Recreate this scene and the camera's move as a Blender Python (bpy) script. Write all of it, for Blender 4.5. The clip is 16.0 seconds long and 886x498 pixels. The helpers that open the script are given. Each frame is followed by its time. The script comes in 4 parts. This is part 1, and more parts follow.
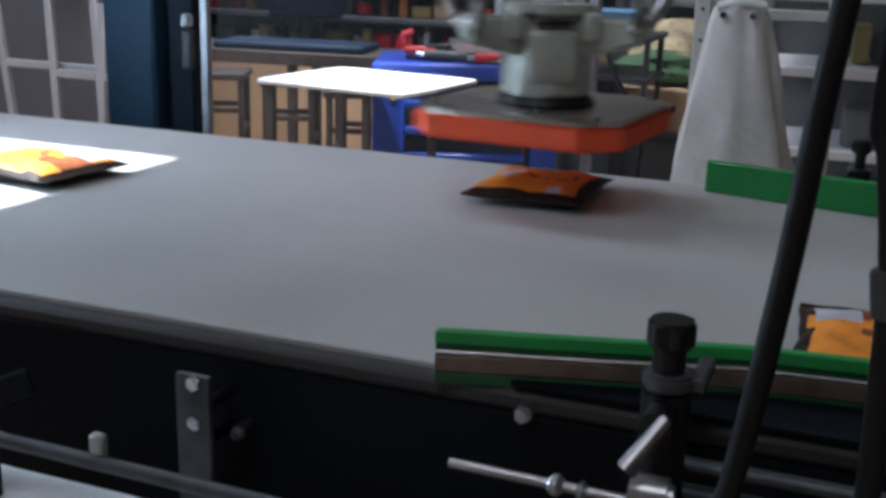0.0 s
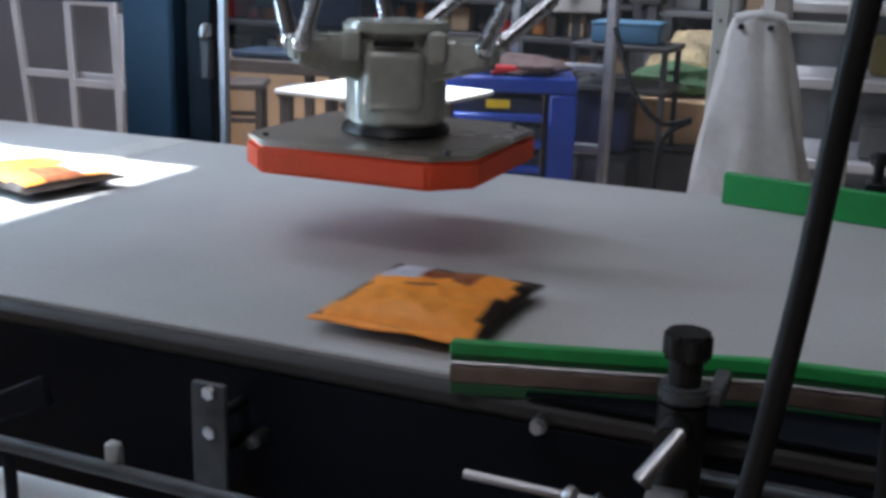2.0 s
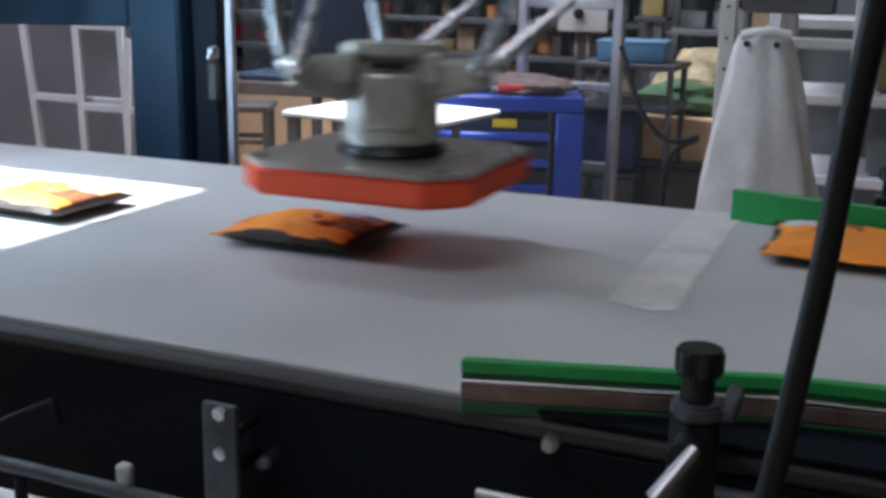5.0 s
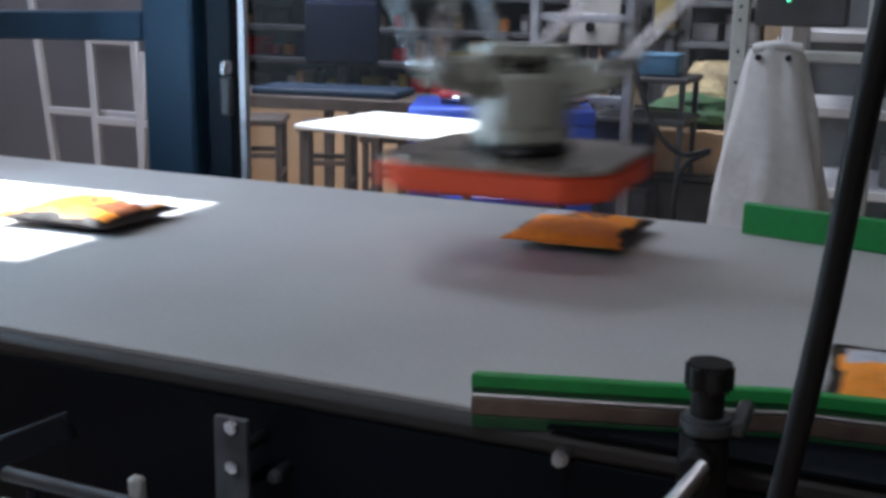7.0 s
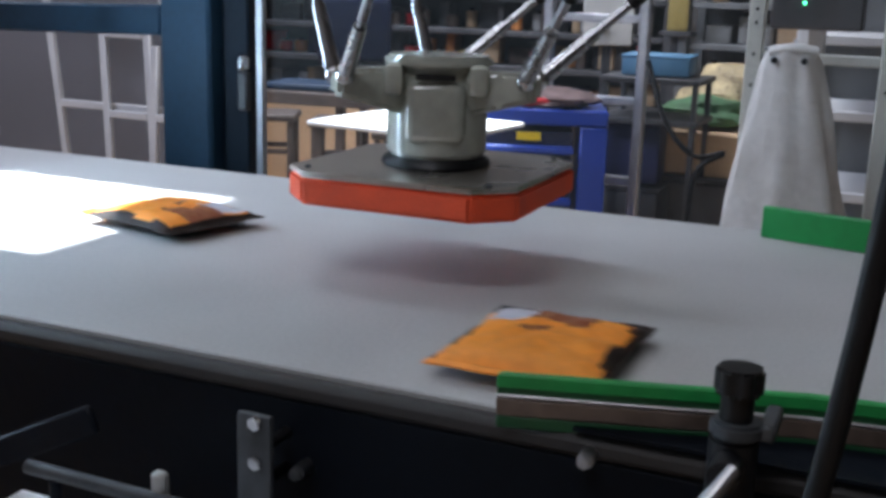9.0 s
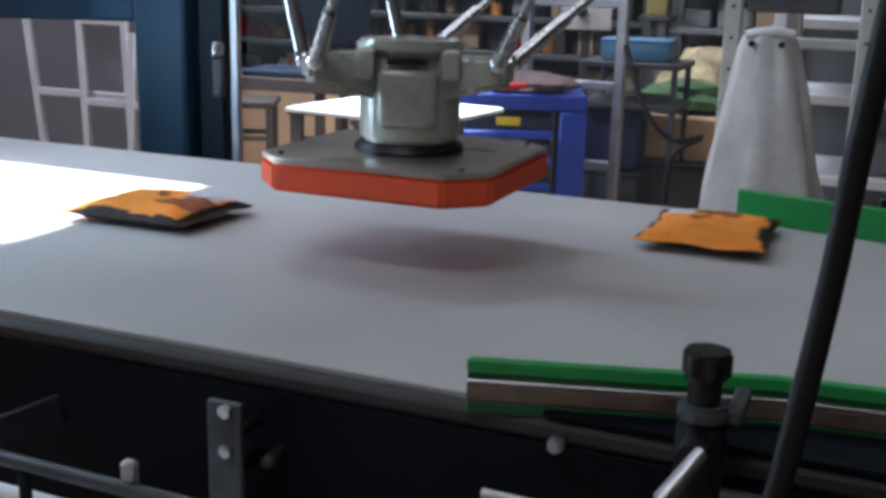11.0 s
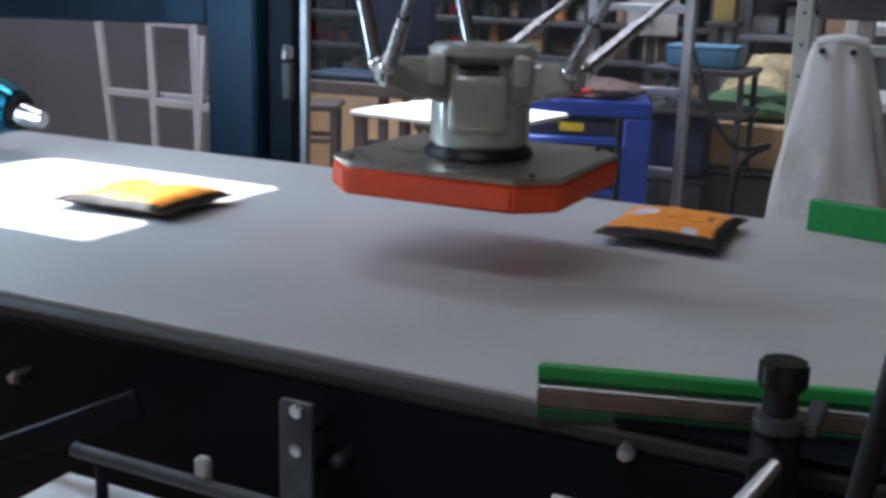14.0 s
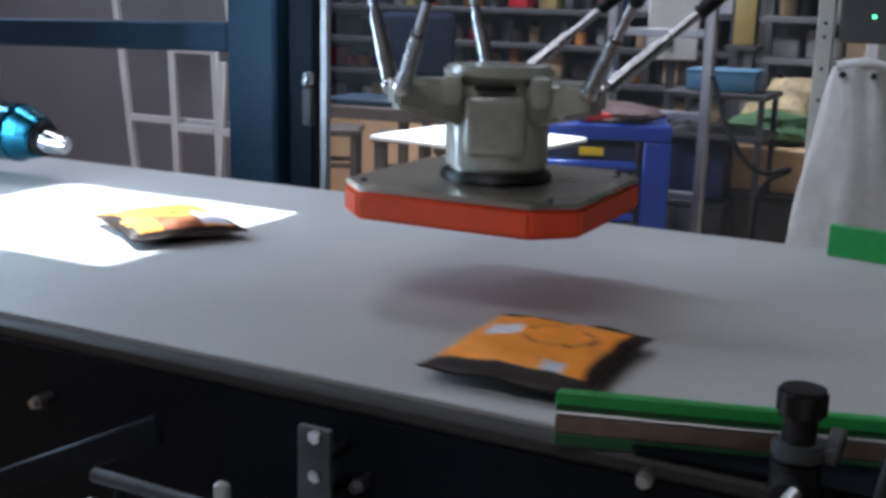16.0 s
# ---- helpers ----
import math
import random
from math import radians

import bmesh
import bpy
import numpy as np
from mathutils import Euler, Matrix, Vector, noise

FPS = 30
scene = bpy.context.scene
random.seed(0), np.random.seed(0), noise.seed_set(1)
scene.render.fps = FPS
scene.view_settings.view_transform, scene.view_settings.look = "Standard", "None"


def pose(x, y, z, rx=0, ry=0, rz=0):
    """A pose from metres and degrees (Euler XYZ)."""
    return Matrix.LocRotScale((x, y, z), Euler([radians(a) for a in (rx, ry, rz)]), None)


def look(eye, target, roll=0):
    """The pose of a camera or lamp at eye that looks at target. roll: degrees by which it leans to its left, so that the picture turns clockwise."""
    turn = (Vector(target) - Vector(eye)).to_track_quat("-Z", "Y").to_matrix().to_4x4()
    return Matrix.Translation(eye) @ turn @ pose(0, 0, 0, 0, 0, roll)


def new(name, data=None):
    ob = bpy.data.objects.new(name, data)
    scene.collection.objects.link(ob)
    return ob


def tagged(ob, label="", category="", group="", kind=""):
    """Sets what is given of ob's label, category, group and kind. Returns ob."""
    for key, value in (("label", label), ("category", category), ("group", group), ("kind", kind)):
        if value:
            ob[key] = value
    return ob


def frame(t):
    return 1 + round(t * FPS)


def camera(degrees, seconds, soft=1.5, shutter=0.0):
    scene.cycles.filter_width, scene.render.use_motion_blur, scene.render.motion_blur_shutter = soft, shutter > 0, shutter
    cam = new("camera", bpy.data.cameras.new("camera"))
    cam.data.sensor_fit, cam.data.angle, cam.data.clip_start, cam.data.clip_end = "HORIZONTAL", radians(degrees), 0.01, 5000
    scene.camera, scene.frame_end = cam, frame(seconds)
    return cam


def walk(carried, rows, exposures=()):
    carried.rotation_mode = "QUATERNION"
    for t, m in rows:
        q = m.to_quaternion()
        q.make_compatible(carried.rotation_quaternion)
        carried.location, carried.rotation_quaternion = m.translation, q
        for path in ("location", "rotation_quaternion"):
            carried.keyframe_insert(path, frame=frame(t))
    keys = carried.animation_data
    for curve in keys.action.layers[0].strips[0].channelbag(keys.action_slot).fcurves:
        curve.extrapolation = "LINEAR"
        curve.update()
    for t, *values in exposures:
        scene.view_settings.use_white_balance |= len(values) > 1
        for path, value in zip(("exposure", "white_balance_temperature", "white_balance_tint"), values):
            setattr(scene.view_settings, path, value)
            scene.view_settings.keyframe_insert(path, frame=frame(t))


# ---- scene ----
cam = camera(44.0, 16.0, soft=3.6, shutter=0.7)
PATH = [
    (0, (0.218, -0.587, 1.148), (-0.469, 1.213, 0.61), 1.7),
    (0.5, (0.217, -0.587, 1.148), (-0.474, 1.214, 0.62), 1.6),
    (1, (0.218, -0.585, 1.148), (-0.496, 1.206, 0.618), 1.6),
    (1.5, (0.219, -0.587, 1.148), (-0.508, 1.198, 0.614), 1.3),
    (2, (0.218, -0.587, 1.148), (-0.498, 1.206, 0.628), 1.8),
    (2.5, (0.218, -0.586, 1.147), (-0.484, 1.214, 0.633), 1.9),
    (3, (0.216, -0.587, 1.148), (-0.496, 1.213, 0.645), 2.1),
    (3.5, (0.216, -0.589, 1.149), (-0.502, 1.209, 0.649), 2.0),
    (4, (0.217, -0.587, 1.147), (-0.496, 1.216, 0.656), 1.4),
    (6.5, (0.217, -0.589, 1.148), (-0.542, 1.199, 0.672), 1.1),
    (7, (0.219, -0.59, 1.149), (-0.537, 1.202, 0.686), 1.0),
    (7.5, (0.217, -0.593, 1.149), (-0.54, 1.201, 0.692), 1.4),
    (8, (0.215, -0.594, 1.15), (-0.55, 1.195, 0.688), 1.2),
    (8.5, (0.211, -0.595, 1.15), (-0.556, 1.194, 0.688), 1.6),
    (9, (0.207, -0.593, 1.149), (-0.56, 1.195, 0.682), 1.8),
    (9.5, (0.208, -0.589, 1.148), (-0.549, 1.2, 0.672), 2.0),
    (9.7, (0.206, -0.59, 1.15), (-0.541, 1.198, 0.658), 2.1),
    (11.8, (0.217, -0.586, 1.147), (-0.521, 1.208, 0.659), 1.2),
    (12, (0.215, -0.59, 1.148), (-0.588, 1.176, 0.659), 1.2),
    (12.5, (0.211, -0.594, 1.149), (-0.633, 1.155, 0.669), 1.5),
    (13, (0.208, -0.595, 1.15), (-0.664, 1.142, 0.679), 1.6),
    (13.5, (0.206, -0.596, 1.151), (-0.643, 1.149, 0.666), 1.6),
    (14, (0.207, -0.594, 1.149), (-0.626, 1.158, 0.663), 1.8),
    (14.5, (0.207, -0.591, 1.148), (-0.636, 1.157, 0.665), 1.6),
    (15, (0.208, -0.591, 1.15), (-0.664, 1.148, 0.687), 1.4),
    (15.5, (0.208, -0.594, 1.15), (-0.662, 1.148, 0.69), 1.5),
    (16, (0.209, -0.595, 1.151), (-0.663, 1.15, 0.706), 1.5),
]
walk(cam, [(t, look(eye, target, roll)) for t, eye, target, roll in PATH], exposures=[(0, -0.14), (0.5, -0.02), (1.5, -0.02), (2.5, 0.16), (3.5, 0.2), (6.5, 0.2), (7, 0.0), (8, 0.12), (9.5, 0.2), (12, 0.06), (13.5, 0.08), (14, 0.02), (16, 0.02)])

# ---------------------------------------------------------------- light
world = bpy.data.worlds.new("world")
scene.world = world
world.use_nodes = True
bg = world.node_tree.nodes["Background"]
bg.inputs[0].default_value = (0.55, 0.65, 0.8, 1)
bg.inputs[1].default_value = 0.05


def area_lamp(name, m, sx, sy, watts, color):
    data = bpy.data.lights.new(name, "AREA")
    data.shape, data.size, data.size_y, data.energy, data.color = "RECTANGLE", sx, sy, watts, color
    ob = new(name, data)
    ob.matrix_world = m
    return ob


COOL, BLUISH = (0.87, 0.89, 1.0), (0.67, 0.75, 1.0)
LAMPS = [(-3.6, 1.2, 120), (-1.7, 0.9, 43), (1.4, 1.4, 1.5), (-3.4, 4.2, 46), (-1.5, 3.4, 36), (0.8, 3.6, 5.5), (-0.2, -1.8, 25)]
for lx, ly, lw in LAMPS:
    lamp = area_lamp("ceiling_lamp", pose(lx, ly, 3.40), 1.3, 0.7, lw, BLUISH if lx < -3 else (0.77, 0.845, 1.0) if ly == 0.9 else COOL)
    if ly > 3:  # narrowed beams, added to keep the store lamps' light off the belt
        lamp.data.spread = radians(104)

# the vision station's square beam on the belt
spot = bpy.data.lights.new("vision_beam", "SPOT")
spot.energy, spot.color, spot.shadow_soft_size, spot.spot_size, spot.spot_blend = 270, (0.88, 0.94, 1.0), 0.006, radians(50), 0.1
new("vision_beam", spot).matrix_world = look((-1.05, 0.31, 1.85), (-0.70, 0.31, 0.90))

# upright light bar added at the vision station, unseen, for glow and hub highlight
area_lamp("added_light_bar", pose(-1.02, 0.06, 1.13, 0, -82, 12), 0.42, 0.08, 2.0, (0.46, 0.62, 1.0))

# unseen hooded lamp added to brighten the white table
bench = bpy.data.lights.new("added_bench_beam", "SPOT")
bench.energy, bench.color, bench.shadow_soft_size, bench.spot_size, bench.spot_blend = 190, (0.88, 0.98, 1.0), 0.04, radians(34), 0.4
new("added_bench_beam", bench).matrix_world = pose(-1.10, 2.295, 1.90)


# ---------------------------------------------------------------- materials
def mat(name, color, rough=0.5, metal=0.0, var=0.15, scale=8.0, bump=0.05, fine=90.0, spec=0.5, tint=None, vary=0.0):
    m = bpy.data.materials.new(name)
    m.use_nodes = True
    nt = m.node_tree
    n, l = nt.nodes, nt.links
    b = n["Principled BSDF"]
    b.inputs["Metallic"].default_value = metal
    b.inputs["Specular IOR Level"].default_value = spec
    tc = n.new("ShaderNodeTexCoord")
    big = n.new("ShaderNodeTexNoise")
    big.inputs["Scale"].default_value, big.inputs["Detail"].default_value = scale, 6
    small = n.new("ShaderNodeTexNoise")
    small.inputs["Scale"].default_value, small.inputs["Detail"].default_value = fine, 3
    l.new(tc.outputs["Object"], big.inputs["Vector"])
    l.new(tc.outputs["Object"], small.inputs["Vector"])
    mixn = n.new("ShaderNodeMath")
    mixn.operation = "MULTIPLY_ADD"
    mixn.inputs[1].default_value = 0.35
    l.new(small.outputs["Fac"], mixn.inputs[0])
    half = n.new("ShaderNodeMath")
    half.operation = "MULTIPLY"
    half.inputs[1].default_value = 0.65
    l.new(big.outputs["Fac"], half.inputs[0])
    l.new(half.outputs[0], mixn.inputs[2])
    ramp = n.new("ShaderNodeValToRGB")
    other = tint or tuple(c * (1 - 2.2 * var) for c in color)
    ramp.color_ramp.elements[0].position, ramp.color_ramp.elements[1].position = 0.32, 0.62
    ramp.color_ramp.elements[0].color = (*[max(0, c) for c in other], 1)
    ramp.color_ramp.elements[1].color = (*[min(1, c * (1 + 0.35 * var)) for c in color], 1)
    l.new(mixn.outputs[0], ramp.inputs[0])
    out = ramp.outputs[0]
    if vary:
        info = n.new("ShaderNodeObjectInfo")
        hsv = n.new("ShaderNodeHueSaturation")
        mr = n.new("ShaderNodeMapRange")
        mr.inputs[3].default_value, mr.inputs[4].default_value = 1 - vary, 1 + vary
        l.new(info.outputs["Random"], mr.inputs[0])
        l.new(mr.outputs[0], hsv.inputs["Value"])
        l.new(out, hsv.inputs["Color"])
        out = hsv.outputs[0]
    l.new(out, b.inputs["Base Color"])
    rr = n.new("ShaderNodeMapRange")
    rr.inputs[1].default_value, rr.inputs[2].default_value = 0.3, 0.7
    rr.inputs[3].default_value, rr.inputs[4].default_value = max(0.03, rough - 0.1), min(1, rough + 0.12)
    l.new(mixn.outputs[0], rr.inputs[0])
    l.new(rr.outputs[0], b.inputs["Roughness"])
    bp = n.new("ShaderNodeBump")
    bp.inputs["Strength"].default_value, bp.inputs["Distance"].default_value = min(1, bump * 4), 0.002
    l.new(small.outputs["Fac"], bp.inputs["Height"])
    l.new(bp.outputs[0], b.inputs["Normal"])
    return m


def glow(name, color, strength):
    m = bpy.data.materials.new(name)
    m.use_nodes = True
    b = m.node_tree.nodes["Principled BSDF"]
    b.inputs["Base Color"].default_value = (*color, 1)
    b.inputs["Emission Color"].default_value = (*color, 1)
    b.inputs["Emission Strength"].default_value = strength
    return m


BELT = mat("belt_fabric", (0.445, 0.445, 0.44), 0.62, 0, 0.10, 3.2, 0.06, 260)
BELT_EDGE = mat("belt_edge", (0.032, 0.029, 0.028), 0.7, 0, 0.15, 30)
BLACK_STEEL = mat("black_coated_steel", (0.0032, 0.0056, 0.0105), 0.55, 0, 0.3, 6, spec=0.14)
BLACK = mat("black_plastic", (0.008, 0.008, 0.009), 0.4, 0, 0.25, 20, spec=0.35)
RUBBER = mat("black_rubber", (0.007, 0.007, 0.008), 0.55, 0, 0.2, 25, spec=0.3)
CHROME = mat("polished_steel", (0.62, 0.62, 0.63), 0.22, 1, 0.1, 30, 0.01)
STEEL = mat("brushed_steel", (0.45, 0.45, 0.46), 0.38, 1, 0.15, 20)
GUNMETAL = mat("dull_steel_bracket", (0.085, 0.092, 0.10), 0.5, 0.5, 0.2, 40)
ALU = mat("aluminium", (0.48, 0.50, 0.54), 0.42, 0.8, 0.12, 14)
# blue tint stands in for cyan patch light mirrored by the sensor barrel
CYAN_METAL = mat("cyan_reflection_metal", (0.03, 0.22, 0.34), 0.22, 1, 0.1, 20, 0.005)
GREEN = mat("green_plastic_strip", (0.012, 0.29, 0.065), 0.42, 0, 0.12, 12)
# darker copy of the strip green, with the rail's shade put into the colour
GREEN_SHADED = mat("shaded_green_plastic", (0.006, 0.075, 0.022), 0.5, 0, 0.15, 12)
BRONZE = mat("brown_anodised_profile", (0.17, 0.125, 0.10), 0.42, 0.3, 0.2, 25)
PETROL = mat("petrol_blue_paint", (0.021, 0.063, 0.115), 0.52, 0, 0.15, 5, spec=0.35)
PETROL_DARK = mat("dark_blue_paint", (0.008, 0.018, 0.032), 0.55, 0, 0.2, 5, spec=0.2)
ROBOT = mat("grey_green_robot_paint", (0.41, 0.43, 0.375), 0.17, 0, 0.10, 22, 0.02, spec=0.85)
ROD = mat("rod_steel", (0.36, 0.36, 0.37), 0.28, 1, 0.04, 3, 0.0, 12)
ROBOT_DARK = mat("worn_robot_metal", (0.13, 0.13, 0.12), 0.42, 0.3, 0.2, 25)
PLATE = mat("stainless_plate", (0.56, 0.51, 0.455), 0.30, 0.96, 0.05, 2, 0.0, 14)
FOAM = mat("red_foam", (0.78, 0.088, 0.028), 0.8, 0, 0.08, 30, 0.12, 320)
WHITE = mat("white_paint", (0.72, 0.73, 0.74), 0.45, 0, 0.08, 6)
FRAME_WHITE = mat("dull_white_paint", (0.38, 0.37, 0.365), 0.5, 0, 0.1, 6)
WHITE_TABLE = mat("white_table_top", (0.93, 0.95, 0.95), 0.3, 0, 0.03, 4)
WALL_GREY = mat("grey_brown_panel", (0.100, 0.095, 0.102), 0.7, 0, 0.12, 1.6)
WALL = mat("painted_wall", (0.50, 0.49, 0.48), 0.8, 0, 0.1, 1.2)
FLOOR = mat("tan_floor", (0.52, 0.37, 0.24), 0.5, 0, 0.1, 1.5)
CEIL = mat("white_ceiling", (0.62, 0.62, 0.62), 0.85, 0, 0.08, 1.5)
BLUE = mat("blue_cabinet_paint", (0.014, 0.052, 0.36), 0.38, 0, 0.12, 5)
NAVY = mat("navy_plastic", (0.012, 0.018, 0.075), 0.5, 0, 0.2, 8)
DRAWER = mat("dark_drawer", (0.012, 0.016, 0.045), 0.45, 0, 0.2, 8)
YELLOW = mat("yellow_label", (0.75, 0.55, 0.02), 0.5, 0, 0.1, 10)
DARKWOOD = mat("dark_stained_wood", (0.085, 0.062, 0.048), 0.55, 0, 0.25, 9)
CLOTH = mat("white_cotton", (0.58, 0.58, 0.565), 0.9, 0, 0.10, 9, 0.25, 60)
CARD = mat("cardboard", (0.58, 0.41, 0.25), 0.8, 0, 0.12, 6)
PLY = mat("plywood", (0.62, 0.42, 0.25), 0.7, 0, 0.1, 5)
RED = mat("red_plastic", (0.55, 0.02, 0.03), 0.4, 0, 0.12, 8)
SKY_BLUE = mat("light_blue_plastic", (0.08, 0.21, 0.34), 0.5, 0, 0.12, 6)
LEAF = mat("green_netting", (0.055, 0.14, 0.06), 0.7, 0, 0.25, 25)
MID_GREY = mat("mid_grey_metal", (0.19, 0.20, 0.205), 0.45, 0.2, 0.15, 8)
DARK_GREY = mat("dark_grey_metal", (0.065, 0.066, 0.07), 0.5, 0.2, 0.2, 8)
PALE = mat("pale_grey_plastic", (0.38, 0.38, 0.36), 0.55, 0, 0.12, 8, vary=0.3)
OCHRE = mat("ochre_plastic", (0.36, 0.28, 0.09), 0.55, 0, 0.15, 8)
ORANGE_PAINT = mat("orange_plastic", (0.50, 0.19, 0.05), 0.5, 0, 0.1, 8)
CHAIR_CLOTH = mat("dark_navy_cloth", (0.006, 0.009, 0.030), 0.85, 0, 0.2, 14, 0.1, 120, spec=0.2)
RACK_PAINT = mat("pale_green_grey_paint", (0.50, 0.52, 0.48), 0.45, 0, 0.1, 6)
TUBE = glow("lamp_tube", (0.92, 0.97, 1.0), 6)
BAR_GLOW = glow("added_bar_glow", (0.60, 0.85, 1.0), 34)
LED = glow("green_led", (0.1, 1.0, 0.45), 4)
SEAL_DARK = mat("dark_brown_film", (0.022, 0.013, 0.010), 0.5, 0, 0.25, 60, 0.08, 240, spec=0.2)
FILM_GREY = mat("silver_print", (0.62, 0.63, 0.70), 0.45, 0, 0.15, 60, spec=0.3)
FILM_BROWN = mat("brown_red_print", (0.20, 0.045, 0.02), 0.5, 0, 0.35, 120, 0.05, 160, spec=0.3, tint=(0.32, 0.12, 0.04))
FILM = mat("orange_film", (0.92, 0.315, 0.04), 0.5, 0, 0.12, 30, 0.06, 160, spec=0.3)



def haze_pane():
    """Clear plastic sheet whose thin, uneven pale film is background haze put into colour."""
    m = bpy.data.materials.new("hazy_clear_sheet")
    m.use_nodes = True
    n, l = m.node_tree.nodes, m.node_tree.links
    b, out = n["Principled BSDF"], n["Material Output"]
    b.inputs["Base Color"].default_value = (0.62, 0.64, 0.66, 1)
    b.inputs["Roughness"].default_value = 0.35
    clear, mix, ramp, tex = n.new("ShaderNodeBsdfTransparent"), n.new("ShaderNodeMixShader"), n.new("ShaderNodeMapRange"), n.new("ShaderNodeTexNoise")
    tex.inputs["Scale"].default_value, tex.inputs["Detail"].default_value = 3.0, 5
    tc = n.new("ShaderNodeTexCoord")
    l.new(tc.outputs["Object"], tex.inputs["Vector"])
    ramp.inputs[1].default_value, ramp.inputs[2].default_value, ramp.inputs[3].default_value, ramp.inputs[4].default_value = 0.3, 0.7, 0.012, 0.032
    l.new(tex.outputs["Fac"], ramp.inputs[0])
    l.new(ramp.outputs[0], mix.inputs[0])
    l.new(clear.outputs[0], mix.inputs[1])
    l.new(b.outputs[0], mix.inputs[2])
    l.new(mix.outputs[0], out.inputs["Surface"])
    return m


HAZE = haze_pane()


# ---------------------------------------------------------------- mesh tools
def add_box(bm, c, s, m=None, bevel=0.0, seg=1):
    """A box with centre c and size s, bevelled, turned by m about its centre."""
    r = bmesh.ops.create_cube(bm, size=1)
    vs = r["verts"]
    bmesh.ops.scale(bm, verts=vs, vec=s)
    if bevel:
        es = list({e for v in vs for e in v.link_edges})
        r = bmesh.ops.bevel(bm, geom=es, offset=bevel, segments=seg, affect="EDGES", profile=0.5)
        vs = list({v for f in r["faces"] for v in f.verts} | {v for v in vs if v.is_valid})
    mm = Matrix.Translation(c) @ (m.to_4x4() if m else Matrix())
    bmesh.ops.transform(bm, matrix=mm, verts=vs)
    return vs


def add_rod(bm, a, b, r, seg=14, r2=None, bevel=0.0):
    a, b = Vector(a), Vector(b)
    d = b - a
    m = Matrix.Translation((a + b) / 2) @ d.to_track_quat("Z", "Y").to_matrix().to_4x4()
    q = bmesh.ops.create_cone(bm, cap_ends=True, segments=seg, radius1=r, radius2=r if r2 is None else r2, depth=d.length, matrix=m)
    if bevel:
        es = [e for e in {e for v in q["verts"] for e in v.link_edges} if any(len(f.verts) > 4 for f in e.link_faces)]
        bmesh.ops.bevel(bm, geom=es, offset=bevel, segments=2, affect="EDGES")
    return q["verts"]


def add_tube(bm, pts, r, seg=10, steps=6):
    """A round tube along a smooth line through pts."""
    p = [Vector(q) for q in pts]
    p = [2 * p[0] - p[1]] + p + [2 * p[-1] - p[-2]]
    line = []
    for i in range(1, len(p) - 2):
        for k in range(steps):
            u = k / steps
            line.append(0.5 * (2 * p[i] + (p[i + 1] - p[i - 1]) * u + (2 * p[i - 1] - 5 * p[i] + 4 * p[i + 1] - p[i + 2]) * u * u
                               + (3 * p[i] - p[i - 1] - 3 * p[i + 1] + p[i + 2]) * u ** 3))
    line.append(p[-2])
    rings, side = [], Vector((0.31, 0.2, 0.93))
    for i, c in enumerate(line):
        d = (line[min(i + 1, len(line) - 1)] - line[max(i - 1, 0)]).normalized()
        x = d.cross(side).normalized()
        y = d.cross(x)
        rings.append([bm.verts.new(c + r * (math.cos(a) * x + math.sin(a) * y)) for a in (2 * math.pi * k / seg for k in range(seg))])
    for q, w in zip(rings, rings[1:]):
        for k in range(seg):
            bm.faces.new((q[k], q[(k + 1) % seg], w[(k + 1) % seg], w[k]))
    bm.faces.new(rings[0])
    bm.faces.new(rings[-1][::-1])


def add_prism(bm, outline, z0, z1):
    lo = [bm.verts.new((x, y, z0)) for x, y in outline]
    hi = [bm.verts.new((x, y, z1)) for x, y in outline]
    bm.faces.new(lo[::-1])
    bm.faces.new(hi)
    for i in range(len(lo)):
        j = (i + 1) % len(lo)
        bm.faces.new((lo[i], lo[j], hi[j], hi[i]))
    return lo + hi


def finish(name, bm, material, smooth=True):
    bmesh.ops.recalc_face_normals(bm, faces=bm.faces)
    me = bpy.data.meshes.new(name)
    bm.to_mesh(me)
    bm.free()
    for m in material if isinstance(material, (list, tuple)) else [material]:
        me.materials.append(m)
    if smooth:
        me.set_sharp_from_angle(angle=radians(38))
        for p in me.polygons:
            p.use_smooth = True
    return me


def thing(name, label, category, at=None, group="", kind=""):
    ob = new(name)
    ob.empty_display_size = 0.05
    if at is not None:
        ob.matrix_world = at
    return tagged(ob, label, category, group, kind)


def part(name, bm, material, parent, label="", smooth=True):
    ob = new(name, finish(name, bm, material, smooth))
    ob.parent = parent
    return tagged(ob, label)


def solid(name, bm, material, label, category, kind="", group="", at=None):
    ob = new(name, finish(name, bm, material))
    if at is not None:
        ob.matrix_world = at
    return tagged(ob, label, category, group, kind)


def boxes(*items, bevel=0.003):
    bm = bmesh.new()
    for c, s in items:
        add_box(bm, c, s, bevel=min(bevel, min(s) * 0.3))
    return bm


def rods(*items):
    bm = bmesh.new()
    for a, b, r in items:
        add_rod(bm, a, b, r)
    return bm


# ---------------------------------------------------------------- the room
ZB, WB = 0.90, 0.62
solid("floor", boxes(((-0.5, 1.5, -0.05), (15, 12, 0.1)), bevel=0), FLOOR, "tan painted workshop floor", "floor", "structure")
solid("ceiling", boxes(((-0.5, 1.5, 3.65), (15, 12, 0.1)), bevel=0), CEIL, "white painted ceiling", "ceiling", "structure")
solid("wall_north", boxes(((-0.5, 7.55, 1.8), (15, 0.1, 3.6)), bevel=0), WALL, "grey painted far wall", "wall", "structure")
